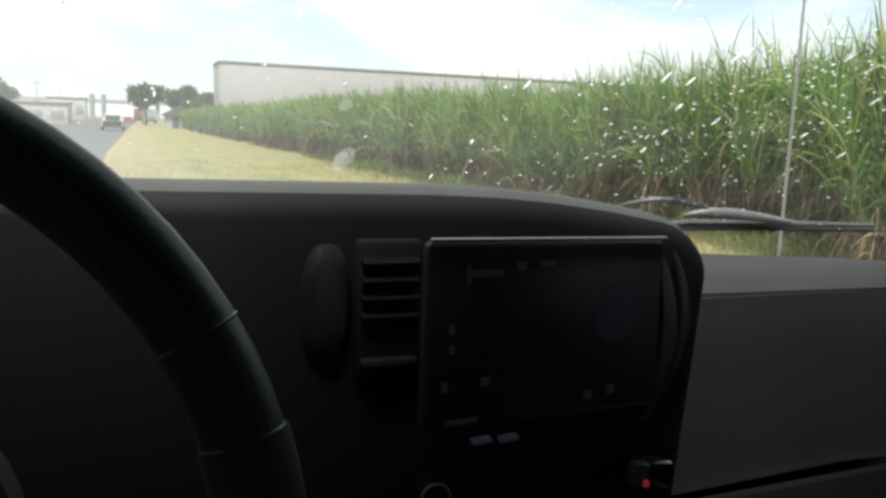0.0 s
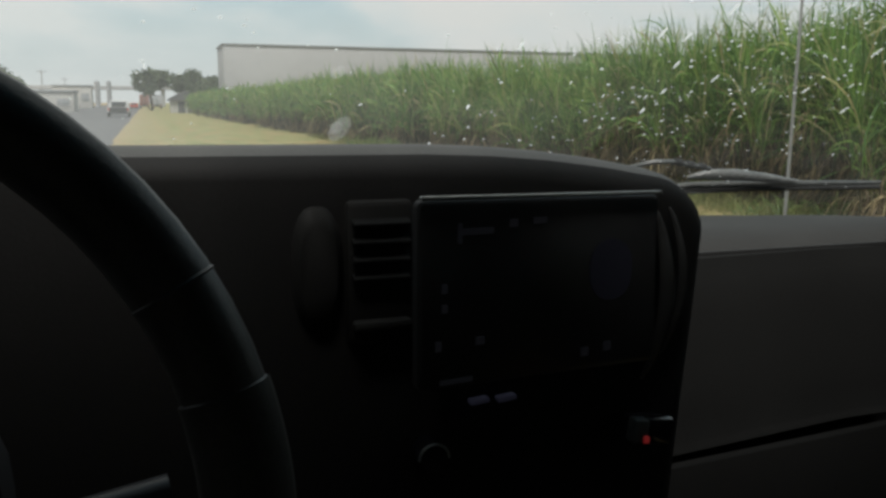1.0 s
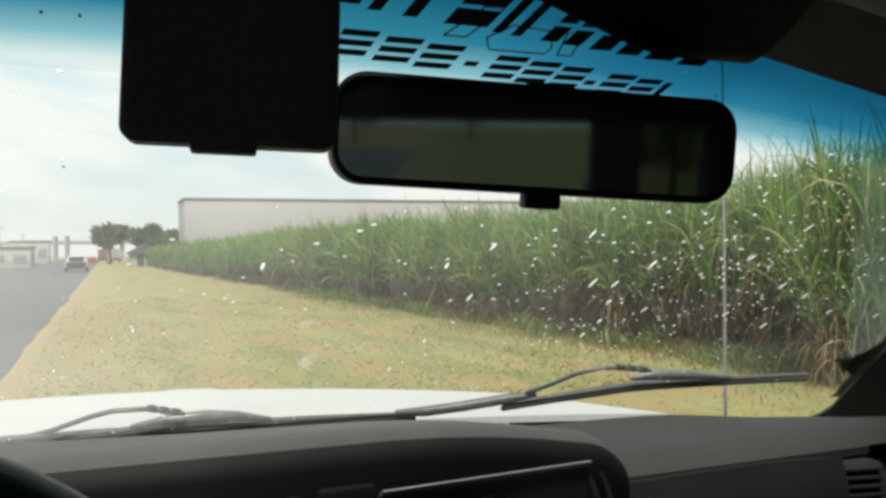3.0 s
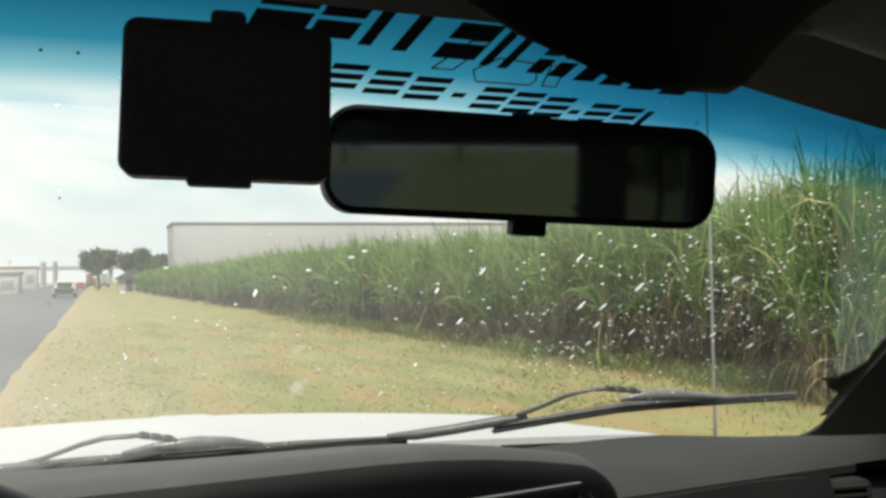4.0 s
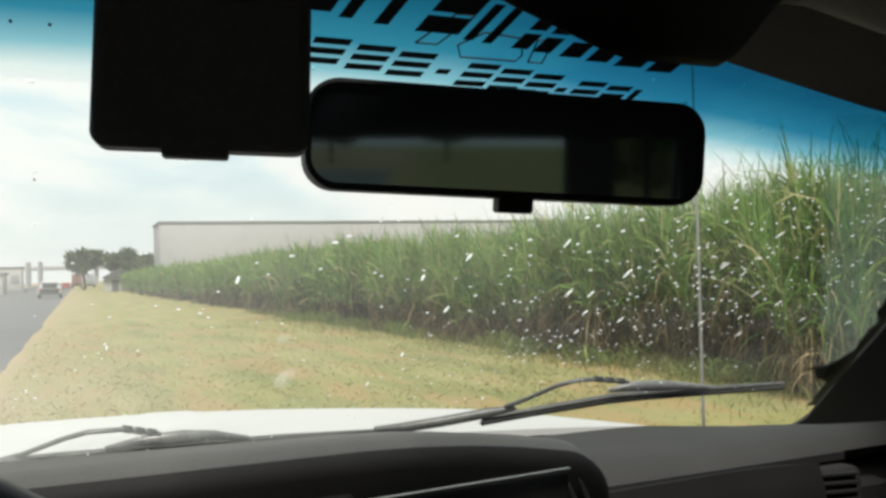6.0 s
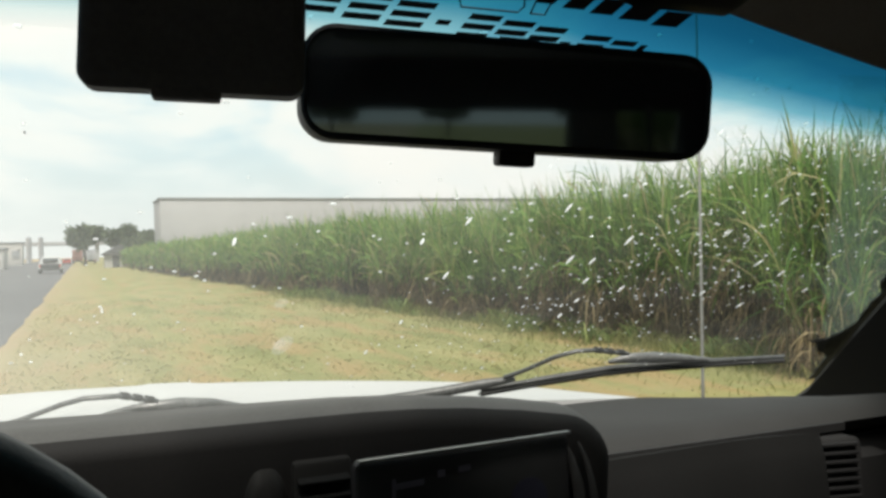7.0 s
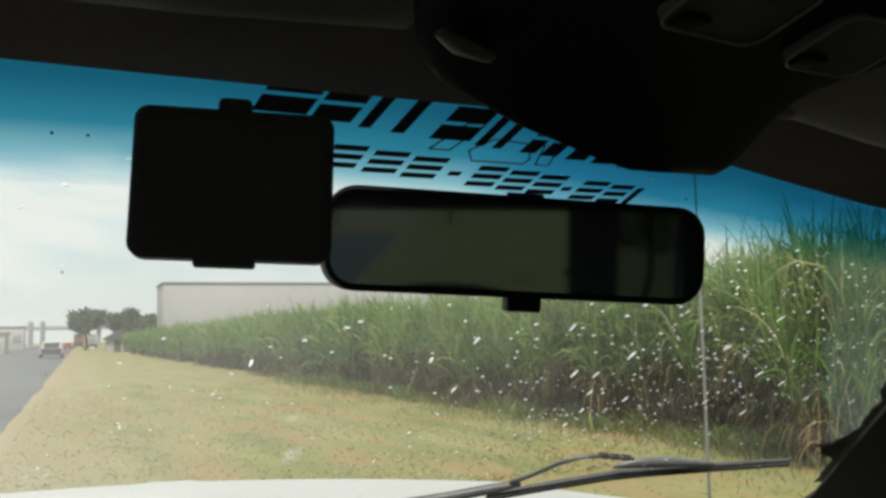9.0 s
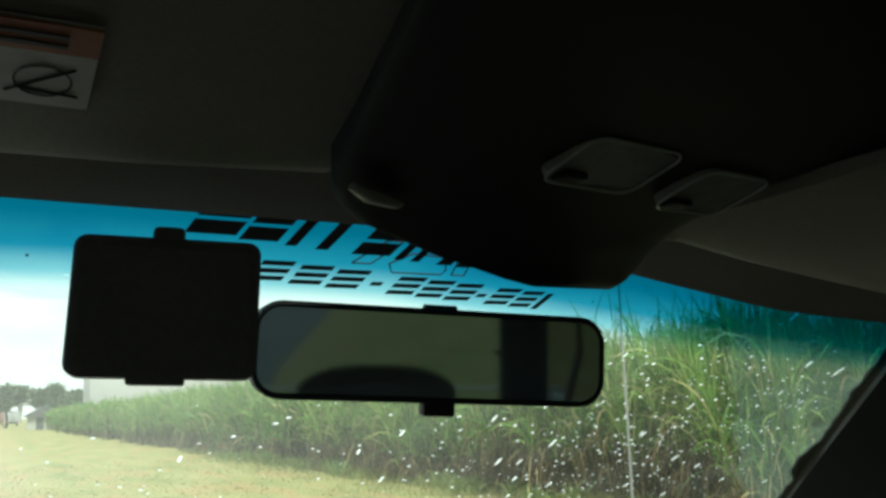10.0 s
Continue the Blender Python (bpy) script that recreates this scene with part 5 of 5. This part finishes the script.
part("column", tube([WC + Vector((0, 0.03, -0.01)), WC + Vector((0, 0.26, -0.10))], [0.05, 0.06], 14), "black", wheel, "steering column cover")
part("stalk_lever", tube([WC + Vector((0.03, 0.06, -0.03)), WC + Vector((0.15, 0.07, -0.015))], [0.006, 0.008], 10), "black", wheel, "column lever")
part("wheel_switch", box((0.085, 0.012, 0.03), WC + WR * 0.10 - WU * 0.046 - Vector((0, 0.02, 0)), 0.005, Matrix.Rotation(radians(-22), 4, "X")), "dash", wheel, "grey switch pad on the spoke")

# ---- mirror ----
MU = Vector((0.9817, -0.182, -0.0554)).normalized()
MF = plane_frame((0.0058, 0.5261, 1.7395), MU, Vector((-0.18, -0.98, -0.075)))
mirror = thing("rear_view_mirror", tuple(MF.translation), "black rear-view mirror with a rounded frame on the windshield", "mirror")
part("housing", slab(rounded(0.2337, 0.0605, 0.018, 7), MF, 0.034, 0.007), "mirror_shell", mirror)
part("mirror_rim", loft([[MF @ Vector((x, y, z)) for x, y in rounded(w, h, r, 7)] for w, h, r, z in ((0.2337, 0.0605, 0.018, -0.004), (0.2327, 0.0597, 0.018, 0.002), (0.2285, 0.0550, 0.0155, 0.003), (0.226, 0.0525, 0.014, 0.0))], False), "mirror_shell", mirror)
part("mirror_glass", slab(rounded(0.226, 0.052, 0.0138, 7), MF @ Matrix.Translation((0, 0, 0.0012)), 0.001), "mirror", mirror, "silvered mirror glass", False)
part("dip_tab", box((0.0215, 0.012, 0.013), MF @ Vector((0.003, -0.0325, -0.008)), 0.002, MF.to_3x3().to_4x4()), "mirror_shell", mirror, "small dipping lever")
part("mirror_stem", tube([MF @ Vector((-0.004, 0.004, -0.03)), MF @ Vector((-0.006, 0.004, -0.06)), glass_at(0.01, 1.752, -0.004)], [0.014, 0.010, 0.010], 10), "mirror_shell", mirror)
part("mirror_foot", box((0.024, 0.030, 0.006), glass_at(0.01, 1.752, -0.004), 0.002, Matrix.Rotation(radians(-25), 4, "X")), "mirror_shell", mirror)
part("pivot_bump", tube([MF @ Vector((-0.008, 0.0292, -0.010)), MF @ Vector((0.014, 0.0292, -0.010))], 0.004, 8), "rubber", mirror)

# ---- hanging display ----
DU = Vector((0.9791, -0.1991, -0.0407)).normalized()
DF = plane_frame((-0.1679, 0.4923, 1.7636), DU, Vector((-0.14, -0.99, 0.06)))
display = thing("hanging_display", tuple(DF.translation), "flat black display unit clipped up beside the mirror", "display")
part("housing", slab(rounded(0.0945, 0.0735, 0.007, 5), DF, 0.014, 0.002), "display", display)
part("display_face", slab(rounded(0.084, 0.062, 0.003, 4), DF @ Matrix.Translation((0, 0, 0.0006)), 0.001), "display", display, "dark switched-off screen", False)
part("lower_clip", box((0.029, 0.010, 0.009), DF @ Vector((-0.003, -0.0352, -0.006)), 0.0015, DF.to_3x3().to_4x4()), "display", display)
part("upper_clip", box((0.0165, 0.012, 0.010), DF @ Vector((-0.001, 0.0378, -0.007)), 0.003, DF.to_3x3().to_4x4()), "display", display)
part("mount_arm", tube([DF @ Vector((0.0, 0.0, -0.012)), DF @ Vector((0.0, 0.004, -0.05)), glass_at(-0.155, 1.782, -0.003)], [0.009, 0.007, 0.013], 10), "black", display)

# ---- rest of the cab: doors, rear wall, seats, floor ----
def panel_with_hole(x0, x1, z0, z1, hx0, hx1, hz0, hz1, at):
    """Four boxes round an opening, joined, in a frame given by at(x, d, z)."""
    bm = bmesh.new()
    for a0, a1, b0, b1 in ((x0, x1, z0, hz0), (x0, x1, hz1, z1), (x0, hx0, hz0, hz1), (hx1, x1, hz0, hz1)):
        vs = [bm.verts.new(at(a, d, b)) for d in (0.0, 0.05) for a, b in ((a0, b0), (a1, b0), (a1, b1), (a0, b1))]
        for f in ((0, 1, 2, 3), (7, 6, 5, 4), (0, 4, 5, 1), (1, 5, 6, 2), (2, 6, 7, 3), (3, 7, 4, 0)):
            bm.faces.new([vs[k] for k in f])
    return bm


for s, nm in ((-1, "driver's"), (1, "passenger's")):
    def lean(a, d, b, s=s):
        return (s * (1.0 + d - 0.16 * max(0.0, b - 1.30) / 0.55), a, b)
    door = part("cab_door", panel_with_hole(-0.75, 0.40, 0.5, 1.86, -0.55, 0.28, 1.34, 1.80, lean), "pillar", truck, "dark inner panel of the " + nm + " door", False)
    wp = part("side_window", grid(lambda u, v, s=s: lean(-0.55 + 0.83 * u, 0.025, 1.34 + 0.46 * v, s), 2, 2), "side_pane", door, "tinted side window", False)
    wp.visible_shadow = False
    part("door_front", box((0.05, 0.95, 0.70), (s * 1.03, 0.87, 0.85), 0.01), "pillar", truck, "dark lower door trim", False)
    part("arm_rest", box((0.08, 0.5, 0.07), (s * 0.95, 0.0, 1.05), 0.02), "dash", door)
    part("cab_side", box((0.05, 0.55, 1.36), (s * 0.93, -1.0, 1.18), 0.01), "pillar", truck, "dark cab side trim", False)

part("rear_wall", panel_with_hole(-0.95, 0.95, 0.5, 1.90, -0.66, 0.64, 1.42, 1.758, lambda a, d, b: (a, -1.22 - d + 0.1 * max(0, b - 1.4), b)), "pillar", truck, "dark rear cab wall", False)
rear = part("rear_window", grid(lambda u, v: (-0.66 + 1.06 * u, -1.23 + 0.1 * max(0, 1.42 + 0.338 * v - 1.4), 1.42 + 0.338 * v), 4, 4), "dark_pane", truck, "dark tinted sliding rear window", False)
rear.visible_shadow = False
slide = part("sliding_pane", grid(lambda u, v: (0.40 + 0.24 * u, -1.235 + 0.1 * max(0, 1.42 + 0.338 * v - 1.4), 1.42 + 0.338 * v), 2, 4), "darker_pane", truck, "darker sliding pane of the rear window", False)
slide.visible_shadow = False
part("window_divider", box((0.13, 0.03, 0.37), (0.40, -1.20, 1.60), 0.005), "black", rear, "black frame of the sliding pane", False)
part("window_slider", tube([(0.51, -1.19, 1.43), (0.55, -1.18, 1.60), (0.54, -1.17, 1.77)], [0.012, 0.010, 0.012], 8), "black", rear, "black strap across the pane")
part("window_latch", box((0.02, 0.02, 0.015), (0.33, -1.19, 1.60), 0.003), "black", rear)

seat = thing("bench_seat", (0, -0.5, 0.68), "dark cloth bench seat with a padded headrest", "seat")
part("seat_back", loft([[(x, y + 0.10 * (abs(x) > 0.79), z - 0.04 * (abs(x) > 0.79)) for y, z in ((-0.62, 0.75), (-0.66, 1.0), (-0.78, 1.36), (-0.83, 1.43), (-0.90, 1.45), (-0.97, 1.42), (-0.95, 1.0), (-0.86, 0.72))] for x in (-0.84, -0.79, -0.5, -0.2, 0.0, 0.2, 0.5, 0.79, 0.84)]), "seat", seat)
part("headrest", loft([[(w * a, y, 1.514 + h * b) for a, b in rounded(1, 1, 0.42, 6)] for y, w, h in ((-0.83, 0.24, 0.09), (-0.86, 0.35, 0.14), (-0.92, 0.37, 0.154), (-0.96, 0.27, 0.10))]), "seat", seat)
part("seat_cushion", box((1.6, 0.58, 0.2), (0, -0.42, 0.78), 0.06, None, 3), "seat", seat)
part("cab_floor", box((1.95, 2.6, 0.05), (0, 0.1, 0.48), 0.01), "rubber", truck, "black rubber floor", False)
part("fire_wall", box((1.95, 0.05, 0.75), (0, 1.40, 0.86), 0.01), "black", truck, "", False)
part("load_bed", panel_with_hole(-1.0, 1.0, 0.5, 1.25, -0.9, 0.9, 0.55, 1.24, lambda a, d, b: (a, -3.2 - d, b)), "paint", truck, "white tailgate of the load bed", False)
for s in (-1, 1):
    part("bed_side", box((0.08, 1.95, 0.5), (s * 0.96, -2.25, 0.98), 0.02), "paint", truck, "white load bed side")
part("bed_floor", box((1.9, 1.95, 0.06), (0, -2.25, 0.72), 0.01), "grey_paint", truck, "grey load bed floor", False)
for s in (-1, 1):
    for wy in (2.1, -2.2):
        road_wheel = part("wheel", tube([(s * 0.72, wy, 0.37), (s * 0.98, wy, 0.37)], 0.37, 20), "rubber", truck, "black tyre on a steel rim")
        part("rim", tube([(s * 0.90, wy, 0.37), (s * 0.99, wy, 0.37)], 0.2, 14), "grey_paint", road_wheel)
    def fender_fn(u, v, s=s):
        y = 1.48 + 1.20 * u
        x0 = 0.835 - 0.05 * (y - 1.5) / 1.2
        side = 1.13 - 0.02 * u - 0.16 * u ** 5
        a = min(1.0, v * 2)
        x = x0 + (side - x0) * math.sin(a * math.pi / 2)
        top = hood_z(0.84, min(y, 2.25)) - 0.035 - 0.10 * max(0.0, y - 2.25) - 0.05 * u ** 4
        z = top - (top - 1.02) * (1 - math.cos(a * math.pi / 2)) if v < 0.5 else 1.02 - 0.40 * (v - 0.5) * 2
        arch = 0.40 ** 2 - (y - 2.1) ** 2
        return (s * x, y, max(z, 0.40 + math.sqrt(arch)) if arch > 0 and v > 0.5 else z)
    part("fender", grid(fender_fn, 40, 24, 0.012), "paint", truck, "white front fender with a wheel arch")
    part("door_skin", box((0.03, 1.15, 0.80), (s * 1.075, -0.175, 0.94), 0.02), "paint", truck, "white outer door skin")
    part("front_skin", grid(lambda u, v, s=s: (s * (1.085 + 0.16 * u ** 1.5 - 0.03 * (1 - v) ** 2), 0.40 + 1.15 * u, 0.54 + 0.76 * v - 0.06 * u * v), 10, 6, 0.03), "paint", truck, "white body side ahead of the door")
    part("corner_skin", box((0.03, 0.55, 1.36), (s * 0.975, -1.0, 1.19), 0.015), "paint", truck, "white cab corner")
    part("headlamp", box((0.24, 0.10, 0.14), (s * 0.74, 2.70, 1.00), 0.03, Matrix.Rotation(radians(-10 * s), 4, "Z")), "lens", truck, "clear headlamp")
    part("door_handle", box((0.03, 0.16, 0.03), (s * 1.105, -0.55, 1.22), 0.01), "black", truck, "black door handle")
part("front_panel", box((1.90, 0.10, 0.46), (0, 2.64, 0.93), 0.04), "paint", truck, "white front panel round grille and headlamps")
grille = part("grille", box((1.10, 0.06, 0.26), (0, 2.69, 0.98), 0.02), "black", truck, "black front grille")
for k in range(5):
    part("grille_bar", box((1.06, 0.03, 0.016), (0, 2.72, 0.88 + 0.05 * k), 0.004), "trim", grille, "", False)
part("bumper", box((2.05, 0.16, 0.20), (0, 2.74, 0.60), 0.05), "grey_paint", truck, "grey front bumper")
part("rear_skin", panel_with_hole(-0.96, 0.96, 0.5, 1.90, -0.66, 0.64, 1.42, 1.758, lambda a, d, b: (a, -1.285 - d * 0.3 + 0.1 * max(0, b - 1.4), b)), "paint", truck, "white outer cab back", False)


# ---- rain on the glass ----
def drops():
    """Rain drops as small domes on the outside of the glass, thick on the passenger's half, sparse elsewhere."""
    rng = random.Random(7)
    bm = bmesh.new()
    spots = []
    for k in range(600):
        spots.append((rng.gauss(0.47, 0.16), rng.gauss(1.645, 0.08), rng.choice((0.0008, 0.0011, 0.0014, 0.0019)), rng.random() < 0.05))
    for k in range(270):
        spots.append((rng.uniform(-0.75, 0.9), rng.uniform(1.42, 1.80), rng.choice((0.0008, 0.0011, 0.0015, 0.0019)), rng.random() < 0.05))
    for k in range(40):
        spots.append((rng.uniform(-0.4, 0.3), rng.uniform(1.62, 1.80), rng.uniform(0.0014, 0.0024), False))
    spots += [(bx, bz, 0.0019, False) for bx, bz in BIG_DROPS] + [(bx, bz, 0.0017, True) for bx, bz in STREAKS]
    for x, z, r, streak in spots:
        if abs(x) > half_width(z) - 0.05 or not 1.36 < z < 1.82:
            continue
        long = rng.uniform(4.0, 6.5) if streak else rng.uniform(0.85, 1.35)
        a = rng.uniform(1.55, 1.75) if streak else rng.uniform(-0.3, 0.7)
        c = glass_at(x, z, 0.001)
        e1, e2 = Vector((1, 0, 0)), Vector((0, -0.905, 0.425))
        u, v = e1 * math.cos(a) + e2 * math.sin(a), -e1 * math.sin(a) + e2 * math.cos(a)
        n = 7
        rim = [bm.verts.new(c + u * r * long * math.cos(j * math.tau / n) * rng.uniform(0.85, 1.15) + v * r * math.sin(j * math.tau / n)) for j in range(n)]
        mid = [bm.verts.new(c + OUT * r * 0.45 + (p.co - c) * 0.6) for p in rim]
        tip = bm.verts.new(c + OUT * r * 0.62)
        for j in range(n):
            bm.faces.new((rim[j], rim[(j + 1) % n], mid[(j + 1) % n], mid[j]))
            bm.faces.new((mid[j], mid[(j + 1) % n], tip))
        bm.faces.new(rim[::-1])
    return bm


part("rain_drops", drops(), "drop", None, "rain drops scattered on the windshield", True, "stuff", "rain drops")
